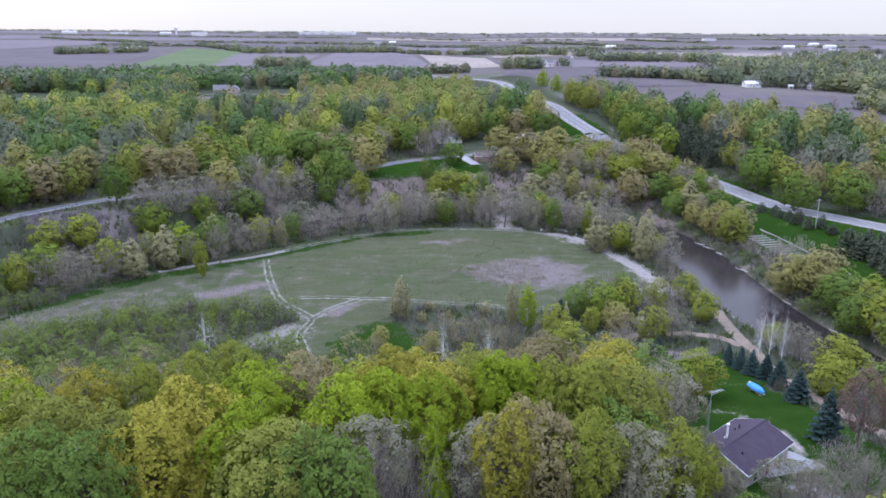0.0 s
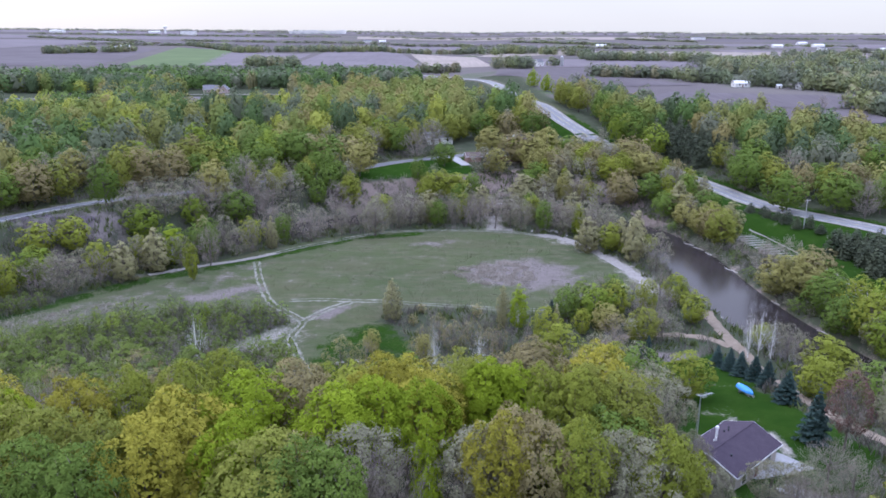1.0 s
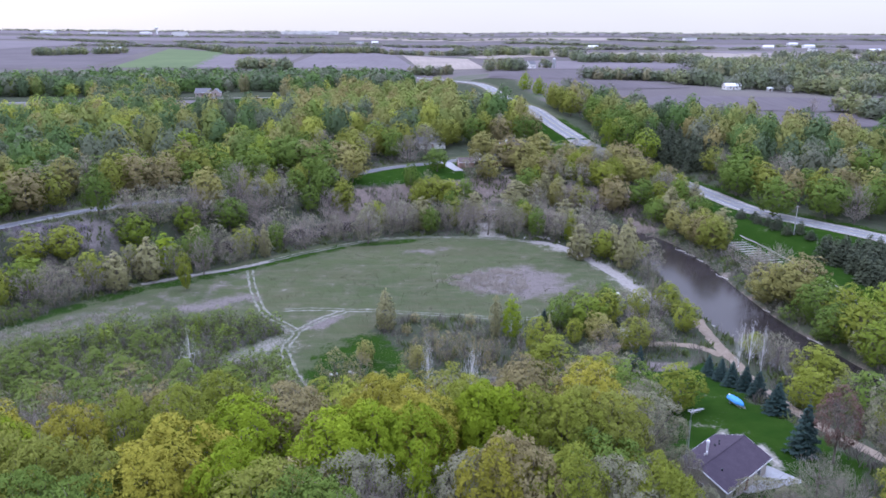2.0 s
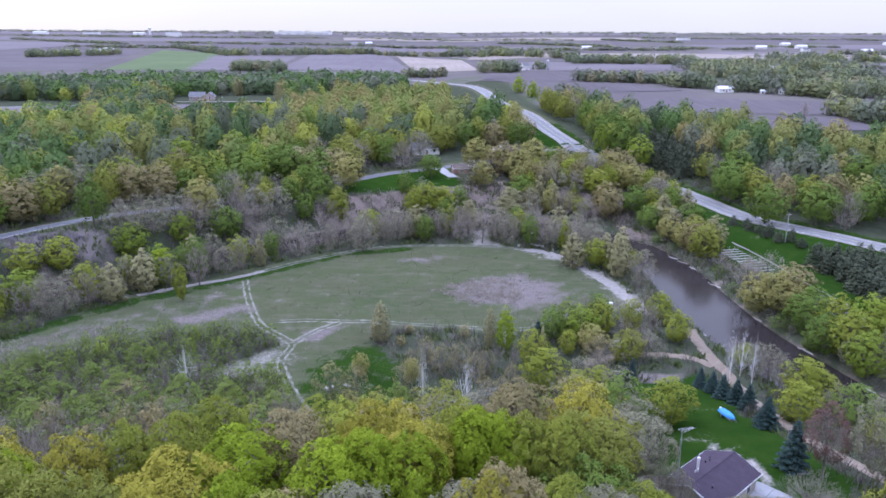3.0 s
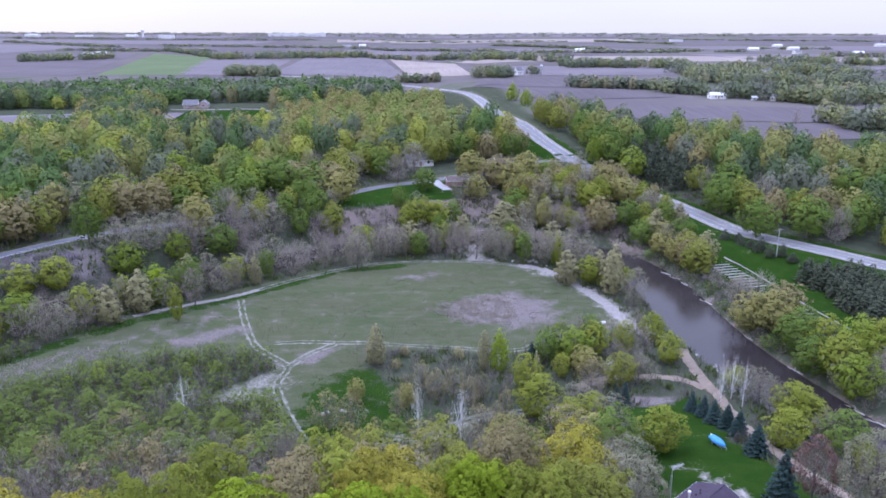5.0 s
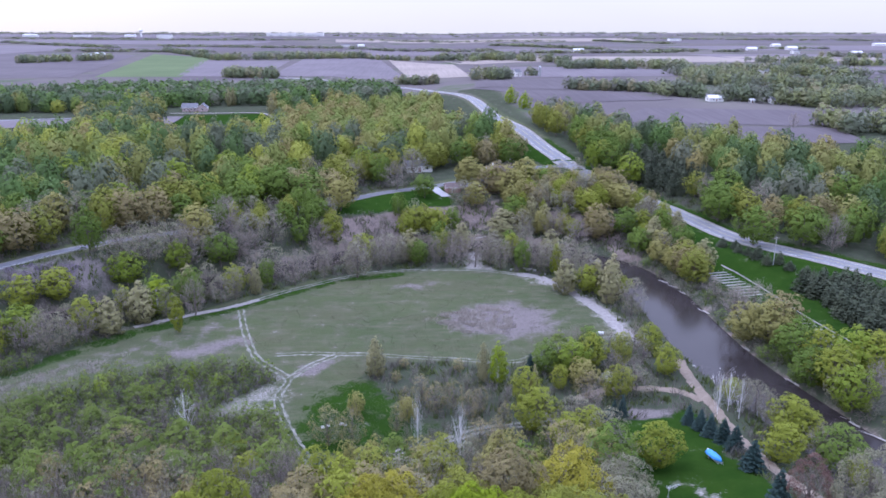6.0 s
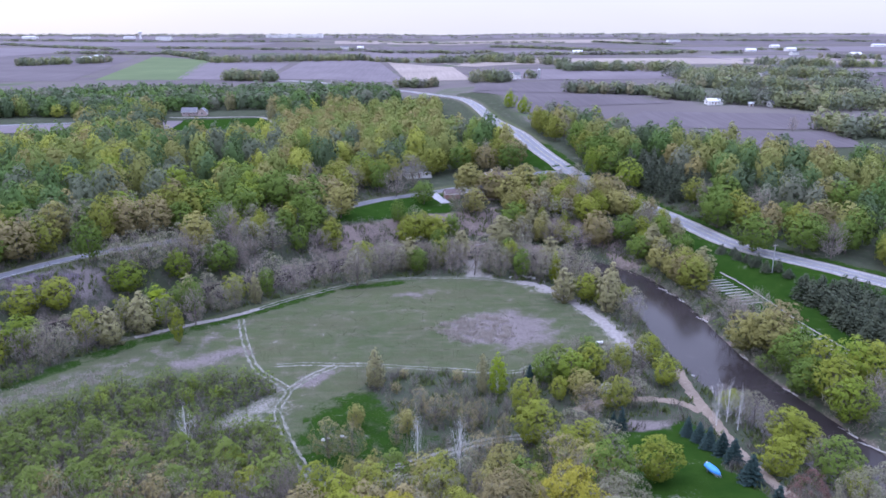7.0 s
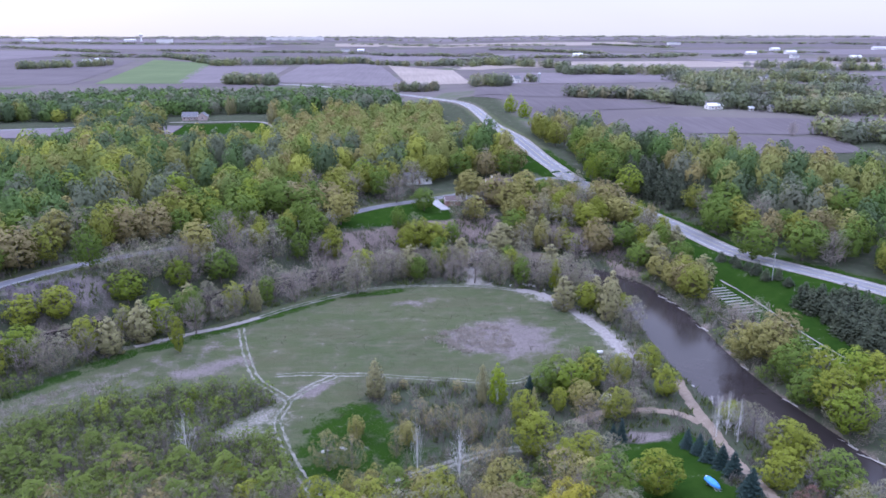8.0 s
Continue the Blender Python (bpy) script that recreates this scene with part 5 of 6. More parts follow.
# wooded upland north of the side road, west of the highway
HWY_X = lambda y: np.interp(y, [q[1] for q in HIGHWAY if q[1] < 760], [q[0] for q in HIGHWAY if q[1] < 760])
p = clear(scatter(-420, 75, 180, 640, 6.6, 6), (LAWN_BLUFF, LAWN_MANOR, LAWN_VERGE, MANOR_VIEW, STRIP_VIEW, ROAD_VIEW), river=30)
side = np.interp(p[:, 0], [-420, -240, -165, -131, -110, -96, -32, 10, 58, 80], [100, 150, 190, 226, 252, 270, 319, 347, 372, 372])
p = p[(p[:, 1] > side) & (p[:, 0] < HWY_X(p[:, 1]) - 10) & (np.abs(p[:, 0]) < 0.68 * p[:, 1] + 25) & ~in_plots(p)]
p = p[~inside(p[:, 0], p[:, 1], [(5, 344), (44, 356), (40, 372), (5, 362)])]
first = p[p[:, 1] < np.interp(p[:, 0], [-240, -131, -110, -96, -32, 10, 80], [200, 264, 288, 304, 350, 376, 395])]
plant(thin_out(first, 7.5), [("grey", 1), ("oak_olive", 2), ("elm", 2.6), ("oak_tan", 0.5), ("oak_gold", 0.4), ("maple", 0.7)], (12, 16), (4.8, 6.6), 2, 8, "by the road")
rest = np.array(thin_out(p[p[:, 1] >= np.interp(p[:, 0], [-240, -131, -110, -96, -32, 10, 80], [200, 264, 288, 304, 350, 376, 395])], 10.0))
a, b = rest[rest[:, 1] < 430], rest[rest[:, 1] >= 430]
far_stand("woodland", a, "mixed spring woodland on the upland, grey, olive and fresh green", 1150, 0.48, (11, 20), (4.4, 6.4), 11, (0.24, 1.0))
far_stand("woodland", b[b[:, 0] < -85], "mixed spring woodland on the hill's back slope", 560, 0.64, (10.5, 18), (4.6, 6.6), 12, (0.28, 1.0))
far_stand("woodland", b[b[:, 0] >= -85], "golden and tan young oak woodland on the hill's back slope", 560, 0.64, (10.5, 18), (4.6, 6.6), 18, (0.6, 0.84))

# wooded ground east of the highway
p = clear(scatter(60, 560, 150, 600, 6.6, 7), (LAWN_EAST,), river=30)
p = p[(p[:, 0] > np.interp(p[:, 1], [q[1] for q in HIGHWAY if q[1] < 760], [q[0] for q in HIGHWAY if q[1] < 760]) + 13) & (p[:, 0] < 0.68 * p[:, 1] + 25) & ~in_plots(p)]
p = p[p[:, 1] < np.interp(p[:, 0], [60, 75, 115, 140, 163, 180, 205, 260, 420, 560], [440, 470, 490, 455, 425, 395, 362, 345, 330, 320])]
first = p[(p[:, 0] < np.interp(p[:, 1], [150, 250, 300, 370, 450], [215, 172, 140, 110, 80]))]
plant(thin_out(first, 7.5), [("bare", 0.8), ("oak_olive", 2), ("elm", 2), ("oak_tan", 0.5), ("maple", 0.8)], (12, 16), (4.4, 6.2), 2, 9, "by the highway")
rest = np.array(thin_out(p[(p[:, 0] >= np.interp(p[:, 1], [150, 250, 300, 370, 450], [215, 172, 140, 110, 80]))], 9.6))
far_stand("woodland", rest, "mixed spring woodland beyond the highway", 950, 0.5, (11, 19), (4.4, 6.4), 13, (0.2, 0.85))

# hedgerows, groves and belts far off: from, to, width, spacing
BELTS = (((131, 1475), (264, 1265), 50, 12, 14), ((226, 1119), (411, 1102), 60, 9, 17), ((341, 911), (401, 860), 90, 9, 15), ((438, 990), (560, 900), 80, 10, 15), ((592, 1286), (751, 1178), 70, 12, 14),
         ((153, 731), (240, 696), 24, 6, 12), ((224, 649), (255, 643), 40, 7, 13), ((262, 622), (290, 620), 30, 7, 13), ((290, 612), (345, 578), 30, 7, 15), ((345, 596), (430, 570), 60, 8, 15), ((300, 760), (450, 699), 70, 9, 13),
         ((281, 474), (330, 462), 38, 7, 16), ((71, 888), (118, 909), 30, 7, 16), ((143, 962), (156, 954), 9, 6, 10), ((-262, 1066), (-186, 1024), 40, 7, 16), ((-659, 2032), (-399, 1555), 40, 12, 12), ((-406, 1538), (-93, 1571), 60, 11, 13),
         ((-740, 1425), (-616, 1549), 70, 11, 15), ((54, 1472), (125, 1410), 50, 11, 14), ((-87, 1565), (54, 1472), 40, 12, 11), ((-95, 847), (-30, 812), 40, 7, 12), ((-20, 905), (30, 880), 16, 7, 7), 
         ((-788, 2408), (-141, 2136), 60, 17, 15), ((-1454, 2766), (-861, 2238), 70, 18, 17), ((-136, 2055), (199, 1924), 50, 14, 13), ((254, 2460), (479, 2014), 80, 16, 16), ((419, 2018), (510, 2017), 40, 13, 13), ((581, 1855), (801, 1809), 40, 14, 14),
         ((953, 2049), (1130, 2041), 50, 14, 13), ((727, 3064), (912, 2604), 80, 20, 16), ((-260, 3230), (587, 2937), 90, 24, 17), ((917, 3339), (1773, 2809), 110, 26, 18), ((-1667, 3174), (-400, 3218), 110, 26, 17), ((847, 1537), (945, 1488), 40, 12, 11),
         ((-2200, 3850), (2400, 3800), 130, 42, 16), ((-2500, 4250), (2600, 4250), 160, 48, 17), ((-2600, 4600), (2900, 4620), 120, 50, 18), ((640, 900), (900, 820), 120, 14, 15), ((100, 1720), (620, 1760), 40, 13, 10), ((-900, 1980), (-500, 1900), 50, 14, 12))
near, far = [], []
r = np.random.RandomState(5)
for (ax, ay), (bx, by), wide, gap, tall in BELTS:
    n = int(math.hypot(bx - ax, by - ay) * wide / gap ** 2 * 0.85) + 3
    u = r.rand(n)[:, None]
    q = np.array((ax, ay)) * (1 - u) + np.array((bx, by)) * u + np.column_stack([(r.rand(n) - 0.5) * 0.2 * wide, r.rand(n) * wide])
    (far if gap > 12 else near).append(np.column_stack([q, np.full(n, tall)]))
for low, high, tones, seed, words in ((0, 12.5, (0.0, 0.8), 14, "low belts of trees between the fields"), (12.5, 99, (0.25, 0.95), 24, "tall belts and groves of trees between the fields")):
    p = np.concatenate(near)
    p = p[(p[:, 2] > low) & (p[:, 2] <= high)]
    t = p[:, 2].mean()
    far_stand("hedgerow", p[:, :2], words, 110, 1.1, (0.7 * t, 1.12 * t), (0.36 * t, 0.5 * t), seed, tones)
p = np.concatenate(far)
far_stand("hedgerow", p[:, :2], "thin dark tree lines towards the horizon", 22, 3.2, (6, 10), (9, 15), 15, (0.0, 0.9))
NW = [(-640, 760), (-600, 615), (-420, 605), (-330, 598), (-258, 606), (-215, 650), (-200, 668), (-108, 668), (-100, 690), (-60, 650), (-15, 700), (-22, 780), (-90, 820), (-153, 805), (-285, 840), (-417, 765)]
p = scatter(-640, 0, 630, 1080, 10.5, 17)
p = p[inside(p[:, 0], p[:, 1], NW) & ~in_plots(p)]
p = p[(away(p[:, 0], p[:, 1], HIGHWAY) > 14) & ~inside(p[:, 0], p[:, 1], LAWN_MANOR)]
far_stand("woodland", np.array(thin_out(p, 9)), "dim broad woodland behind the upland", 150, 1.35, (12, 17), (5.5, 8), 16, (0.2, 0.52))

# ---- buildings ----
def shingles(name, a, b):
    m = Nodes(name)
    f = m.math("ADD", m.math("MULTIPLY", m.noise(0.8), 0.5), m.math("MULTIPLY", m.noise(6.0), 0.5))
    m.bump(m.noise(14.0, 3.0), 0.5, 0.03)
    return m.done(m.mix(m.ramp(f, 0.35, 0.65), a, b), 0.9, 0.2)


ROOF_PLUM = shingles("plum_brown_shingles", (0.045, 0.035, 0.05, 1), (0.068, 0.053, 0.07, 1))
ROOF_GREY = shingles("grey_shingles", (0.12, 0.12, 0.13, 1), (0.19, 0.19, 0.20, 1))
ROOF_BROWN = shingles("brown_shingles", (0.10, 0.075, 0.07, 1), (0.16, 0.125, 0.12, 1))
ROOF_WHITE = plain("white_metal_roof", (0.62, 0.63, 0.65, 1), (0.74, 0.75, 0.77, 1), 0.5, 0.5, 0.5)
SIDING_W = plain("white_siding", (0.60, 0.59, 0.57, 1), (0.72, 0.71, 0.69, 1), 0.6, 0.7)
SIDING_T = plain("tan_siding", (0.33, 0.29, 0.25, 1), (0.42, 0.38, 0.33, 1), 0.6, 0.7)
SIDING_R = plain("red_brown_siding", (0.15, 0.065, 0.05, 1), (0.22, 0.10, 0.08, 1), 0.6, 0.8)
SIDING_P = plain("pale_pink_brick", (0.36, 0.28, 0.26, 1), (0.46, 0.37, 0.34, 1), 1.5, 0.9)
BRICK = plain("brick_wall", (0.22, 0.12, 0.10, 1), (0.32, 0.20, 0.17, 1), 1.5, 0.9)
TRIM = plain("white_trim", (0.62, 0.62, 0.62, 1), (0.72, 0.72, 0.72, 1), 2.0, 0.5)
GLASS = Nodes("dark_window_glass").done((0.02, 0.025, 0.03, 1), 0.08, 0.6)
CONCRETE = plain("pale_concrete", (0.25, 0.25, 0.25, 1), (0.36, 0.36, 0.36, 1), 0.7, 0.9, bump=0.3)
STEEL = plain("galvanised_steel", (0.38, 0.39, 0.40, 1), (0.52, 0.53, 0.54, 1), 1.5, 0.45, 0.5, 0.6)
TIMBER = plain("weathered_timber", (0.16, 0.13, 0.11, 1), (0.27, 0.23, 0.20, 1), 2.5, 0.9)


def gable_house(name, x, y, yaw, long, wide, eave, ridge, walls, roof, label, over=0.45, windows=3, chimney=None, base=None, trim=TRIM):
    """A house with its long axis on local x: walls, two roof slopes, gables, trim, windows with frame and pane, door."""
    z = gz(x, y) if base is None else base
    house = thing(name, pose(x, y, z, 0, 0, yaw), label, "house" if "barn" not in name else "barn")
    L, W = long / 2, wide / 2
    bm = bmesh.new()
    box(bm, -L, L, -W, W, -1.0, eave)
    for s in (-1, 1):
        a = [bm.verts.new((s * L, -W, eave)), bm.verts.new((s * L, W, eave)), bm.verts.new((s * L, 0, ridge - 0.08))]
        b = [bm.verts.new((s * (L - 0.2), v.co.y, v.co.z)) for v in a]
        bm.faces.new(a), bm.faces.new(b[::-1])
        for i in range(3):
            bm.faces.new((a[i], a[(i + 1) % 3], b[(i + 1) % 3], b[i]))
    bmesh.ops.recalc_face_normals(bm, faces=bm.faces[:])
    part("wall", bm, walls, house)
    pitch = (ridge - eave) / W
    for s in (-1, 1):
        bm = bmesh.new()
        e, t = W + over, 0.14
        q = [(-L - over, 0, ridge), (L + over, 0, ridge), (L + over, s * e, ridge - pitch * e), (-L - over, s * e, ridge - pitch * e)]
        top = [bm.verts.new((px, py, pz + t)) for px, py, pz in q]
        low = [bm.verts.new(p) for p in q]
        bm.faces.new(top), bm.faces.new(low[::-1])
        for i in range(4):
            bm.faces.new((top[i], low[i], low[(i + 1) % 4], top[(i + 1) % 4]))
        bmesh.ops.recalc_face_normals(bm, faces=bm.faces[:])
        slope = part("roof_slope", bm, roof, house)
        bm = bmesh.new()
        box(bm, -L - over, L + over, s * (e + 0.02) - 0.02, s * (e + 0.02) + 0.02, ridge - pitch * e - 0.06, ridge - pitch * e + 0.13)
        part("gutter", bm, trim, slope)
        for g in (-1, 1):
            bm = bmesh.new()
            rod(bm, (g * (L + over + 0.02), 0, ridge + 0.05), (g * (L + over + 0.02), s * e, ridge - pitch * e + 0.05), 0.09, 0.09, 4)
            part("rake_board", bm, trim, slope)
    part("ridge_cap", boxed(-L - over, L + over, -0.13, 0.13, ridge + 0.1, ridge + 0.17), roof, house)
    for s in (-1, 1):
        for i in range(windows):
            cx = -L + long * (i + 0.7) / (windows + 0.4)
            zc = eave * 0.55
            win = part("window", boxed(cx - 0.62, cx + 0.62, s * W - 0.05, s * W + 0.05, zc - 0.7, zc + 0.62), trim, house)
            part("pane", boxed(cx - 0.52, cx + 0.52, s * W - 0.06, s * W + 0.06, zc - 0.6, zc + 0.52), GLASS, win)
        win = part("window", boxed(s * L - 0.05, s * L + 0.05, -0.7, 0.7, eave * 0.35, eave * 0.8), trim, house)
        part("pane", boxed(s * L - 0.06, s * L + 0.06, -0.6, 0.6, eave * 0.38, eave * 0.77), GLASS, win)
    door = part("door", boxed(-0.5, 0.5, -W - 0.06, -W, 0.0, 2.05), SIDING_R, house)
    part("door_frame", boxed(-0.6, 0.6, -W - 0.03, -W, 0.0, 2.15), trim, house)
    if chimney:
        cx, cy, w, tall, mat = chimney
        flue = part("chimney", boxed(cx - w, cx + w, cy - w, cy + w, eave * 0.6, ridge + tall, 0.04), mat, house)
        part("chimney_cap", boxed(cx - w - 0.07, cx + w + 0.07, cy - w - 0.07, cy + w + 0.07, ridge + tall, ridge + tall + 0.12, 0.03), CONCRETE, flue)
    return house


# the house on the near lawn
yard = gable_house("house", 40.0, 87.4, 41, 11.4, 7.5, 3.15, 4.65, SIDING_T, ROOF_PLUM, "ranch house with plum-brown shingle roof and white trim", base=8.3)
bm = bmesh.new()
rod(bm, (-0.3, 2.0, 3.7), (-0.3, 2.0, 5.35), 0.16, 0.16, 10)
flue = part("flue_pipe", bm, TRIM, yard, "white metal flue pipe")
bm = bmesh.new()
rod(bm, (-0.3, 2.0, 5.36), (-0.3, 2.0, 5.6), 0.26, 0.2, 10)
part("flue_cap", bm, TRIM, flue)
for vx, vy, tall, rad, mat in ((-1.7, 1.3, 0.5, 0.12, TRIM), (-1.9, 1.5, 0.3, 0.1, TRIM), (2.2, 1.6, 0.28, 0.12, GLASS), (1.6, 1.9, 0.28, 0.12, GLASS), (3.2, 2.1, 0.25, 0.1, GLASS), (-3.4, -1.8, 0.28, 0.13, GLASS)):
    bm = bmesh.new()
    zr = 4.65 - abs(vy) * 0.4
    rod(bm, (vx, vy, zr - 0.1), (vx, vy, zr + tall + 0.14), rad, rad, 8)
    part("roof_vent", bm, mat, yard)
gable_house("garden_shed", 31.0, 86.0, 41, 5.0, 4.2, 2.3, 3.3, TIMBER, ROOF_BROWN, "small weathered shed beside the house", windows=1)

slab = thing("patio_slab", pose(46.4, 85.6, gz(46.4, 85.6), 0, 0, 41), "pale concrete patio and drive beside the house", "patio")
for i in range(3):
    for j in range(2):
        part("panel", boxed(-4.2 + i * 2.85, -4.2 + i * 2.85 + 2.8, -2.5 + j * 2.55, -2.5 + j * 2.55 + 2.5, -0.5, 0.12, 0.02), CONCRETE, slab)
strip_object("drive", rounded([(44.5, 81.5), (47, 77), (51, 72), (58, 66)]), 1.5, 0.1, CONCRETE, "pale concrete drive beside the house", "drive", step=1.0)

# aerial mast
mast = thing("antenna_mast", pose(33.5, 83.2, gz(33.5, 83.2), 0, 0, 20), "slim steel lattice mast with a television aerial", "antenna")
for k in range(3):
    a = k * 2.094
    bm = bmesh.new()
    rod(bm, (0.22 * math.cos(a), 0.22 * math.sin(a), -0.3), (0.1 * math.cos(a), 0.1 * math.sin(a), 11.4), 0.035, 0.03, 5)
    part("leg", bm, STEEL, mast)
for i in range(12):
    bm = bmesh.new()
    k, a = 0.22 - 0.01 * i, i * 2.094
    rod(bm, (k * math.cos(a), k * math.sin(a), i * 0.95), (k * math.cos(a + 2.094), k * math.sin(a + 2.094), i * 0.95 + 0.9), 0.016, 0.016, 4)
    part("brace", bm, STEEL, mast)
bm = bmesh.new()
rod(bm, (0, 0, 11.2), (0, 0, 12.8), 0.03, 0.03, 6)
part("pole", bm, STEEL, mast)
bm = bmesh.new()
rod(bm, (-0.2, 0, 12.6), (1.9, 0.2, 12.6), 0.03, 0.03, 6)
boom = part("boom", bm, STEEL, mast)
for i in range(9):
    bm = bmesh.new()
    u, w = i / 8, 0.55 - 0.035 * i
    c = Vector((-0.2, 0, 12.6)).lerp(Vector((1.9, 0.2, 12.6)), u)
    rod(bm, c + Vector((0.08, -w, 0)), c + Vector((-0.08, w, 0)), 0.018, 0.018, 5)
    part("element", bm, STEEL, boom)

# boat under a blue cover, on its trailer
BLUE = plain("blue_tarpaulin", (0.03, 0.18, 0.50, 1), (0.07, 0.30, 0.66, 1), 1.4, 0.55, 0.4, bump=0.5, dist=0.06)
RUBBER = plain("black_rubber", (0.015, 0.015, 0.016, 1), (0.03, 0.03, 0.03, 1), 5, 0.8)
boat = thing("boat", pose(53.6, 114.2, gz(53.6, 114.2) + 0.02, 0, 0, 106) @ Matrix.Diagonal((0.74, 0.74, 0.74, 1)), "small motor boat under a blue cover on a trailer", "boat")
n, k = 13, 9
v, fc = [], []
for i in range(n):
    u = i / (n - 1)
    half = 1.05 * (1 - max(0, (u - 0.45) / 0.55) ** 2.2) * (0.86 + 0.14 * min(1, u * 4)) + 0.03
    crest = 0.62 + 0.22 * math.sin(u * 3.1) + 0.05 * math.cos(u * 17)
    for j in range(k):
        a = math.pi * j / (k - 1)
        sag = 0.06 * math.sin(u * 23 + j)
        v.append((2.5 * (1 - 2 * u), half * math.cos(a), 0.85 + crest * math.sin(a) ** 0.75 + sag * math.sin(a)))
for i in range(n - 1):
    for j in range(k - 1):
        fc.append((i * k + j, i * k + j + 1, i * k + k + j + 1, i * k + k + j))
hang("cover", mesh_from("cover", v, fc, BLUE, True), None, boat, "wrinkled blue tarpaulin cover")
v2, f2 = [], []
for i in range(n):
    u = i / (n - 1)
    half = 1.0 * (1 - max(0, (u - 0.45) / 0.55) ** 2.2) * (0.86 + 0.14 * min(1, u * 4)) + 0.02
    for y0, z0 in ((half, 0.86), (half * 0.75, 0.55), (0, 0.42 + 0.25 * max(0, u - 0.7)), (-half * 0.75, 0.55), (-half, 0.86)):
        v2.append((2.5 * (1 - 2 * u), y0, z0))
for i in range(n - 1):
    for j in range(4):
        f2.append((i * 5 + j, i * 5 + 5 + j, i * 5 + 6 + j, i * 5 + j + 1))
hang("hull", mesh_from("hull", v2, f2, SIDING_W, True), None, boat, "white boat hull")
bm = bmesh.new()
box(bm, 2.45, 2.85, -0.22, 0.22, 0.9, 1.55, 0.08)
motor = part("outboard_motor", bm, TRIM, boat, "white outboard motor cowl")
part("motor_leg", boxed(2.5, 2.68, -0.07, 0.07, 0.25, 0.9, 0.02), STEEL, motor)
for s in (-1, 1):
    part("trailer_rail", boxed(-2.4, 1.9, s * 0.62 - 0.04, s * 0.62 + 0.04, 0.36, 0.46, 0.01), STEEL, boat)
    bm = bmesh.new()
    rod(bm, (0.9, s * 0.98 - 0.1, 0.32), (0.9, s * 0.98 + 0.1, 0.32), 0.32, 0.32, 16)
    wheel = part("wheel", bm, RUBBER, boat)
    bm = bmesh.new()
    rod(bm, (0.9, s * 0.98 - 0.105, 0.32), (0.9, s * 0.98 + 0.105, 0.32), 0.18, 0.18, 12)
    part("rim", bm, STEEL, wheel)
bm = bmesh.new()
rod(bm, (-2.3, 0, 0.41), (-3.5, 0, 0.42), 0.05, 0.05, 6)
tongue = part("trailer_tongue", bm, STEEL, boat)
bm = bmesh.new()
rod(bm, (-3.2, 0, 0.0), (-3.2, 0, 0.6), 0.04, 0.04, 6)
part("jack", bm, STEEL, tongue)

# houses on the bluff
bluff = gable_house("house", 33.0, 331.0, -6, 17, 8.5, 3.2, 5.4, SIDING_R, ROOF_GREY, "long brown house with grey roof on the bluff", chimney=(2.0, 1.0, 0.45, 1.3, CONCRETE))
deck = part("deck", boxed(-7, 7, -7.4, -4.4, 0.1, 0.35, 0.02), TIMBER, bluff)
for i in range(9):
    part("deck_post", boxed(-6.9 + i * 1.7, -6.8 + i * 1.7, -7.35, -7.25, -1.5, 1.3), TIMBER, deck)
part("deck_rail", boxed(-7, 7, -7.4, -7.3, 1.22, 1.34), TIMBER, deck)
gable_house("garage", 17.5, 330.5, 8, 6.5, 6.0, 2.5, 3.9, BRICK, ROOF_BROWN, "small brick garage with brown roof by the drive", windows=1)
gable_house("house", 2.0, 367.0, 14, 13, 8, 3.0, 5.2, SIDING_W, ROOF_GREY, "pale house with grey-blue roof behind trees", chimney=(0.5, 0.5, 0.4, 0.9, TRIM))
gable_house("house", 41.0, 352.0, 10, 12, 8, 3.4, 6.0, SIDING_T, ROOF_BROWN, "tan house with white chimneys among oaks", chimney=(-3.0, 0.6, 0.45, 1.2, TRIM))
gable_house("cabin", -79.0, 297.0, 30, 7, 5, 2.5, 3.8, SIDING_R, ROOF_BROWN, "small red cabin behind trees by the road", windows=2)
strip_object("drive", [(8.5, 338.5), (11, 331), (13.8, 324), (14.5, 321)], 2.2, 0.12, CONCRETE, "pale concrete drive from the side road", "drive", step=1.0)
strip_object("drive", [(18, 344), (24, 340), (30, 338)], 2.0, 0.12, ASPHALT, "dark drive beside the bluff house", "drive", step=1.0)

# farms on the plain
gable_house("barn", 257, 632, 6, 13, 8, 3.2, 5.0, SIDING_W, ROOF_WHITE, "long white metal barn at the field's edge", windows=2)
gable_house("farmhouse", 301, 618, 20, 6, 5, 3.0, 5.4, SIDING_W, ROOF_GREY, "white farmhouse with grey gable roof", windows=2)
gable_house("barn", 313, 614, 70, 6, 5, 3.2, 5.8, SIDING_W, ROOF_GREY, "white wooden barn beside the farmhouse", windows=2)
gable_house("farm_shed", 285, 622, 0, 4, 3, 2.2, 3.2, SIDING_W, ROOF_WHITE, "small white farm shed", windows=1)
gable_house("farmhouse", 131, 955, 30, 9, 8, 5.5, 9, SIDING_W, ROOF_GREY, "tall white farmhouse by the grove", windows=3)
gable_house("barn", 150, 962, 0, 12, 9, 3.5, 6.0, SIDING_T, ROOF_GREY, "grey barn at the farmyard", windows=2)
bm = bmesh.new()
rod(bm, (0, 0, 0), (0, 0, 11), 2.0, 2.0, 16)
silo = thing("silo", pose(160, 955, gz(160, 955)), "pale concrete grain silo beside the barn", "silo")
part("tank", bm, CONCRETE, silo)
bm = bmesh.new()
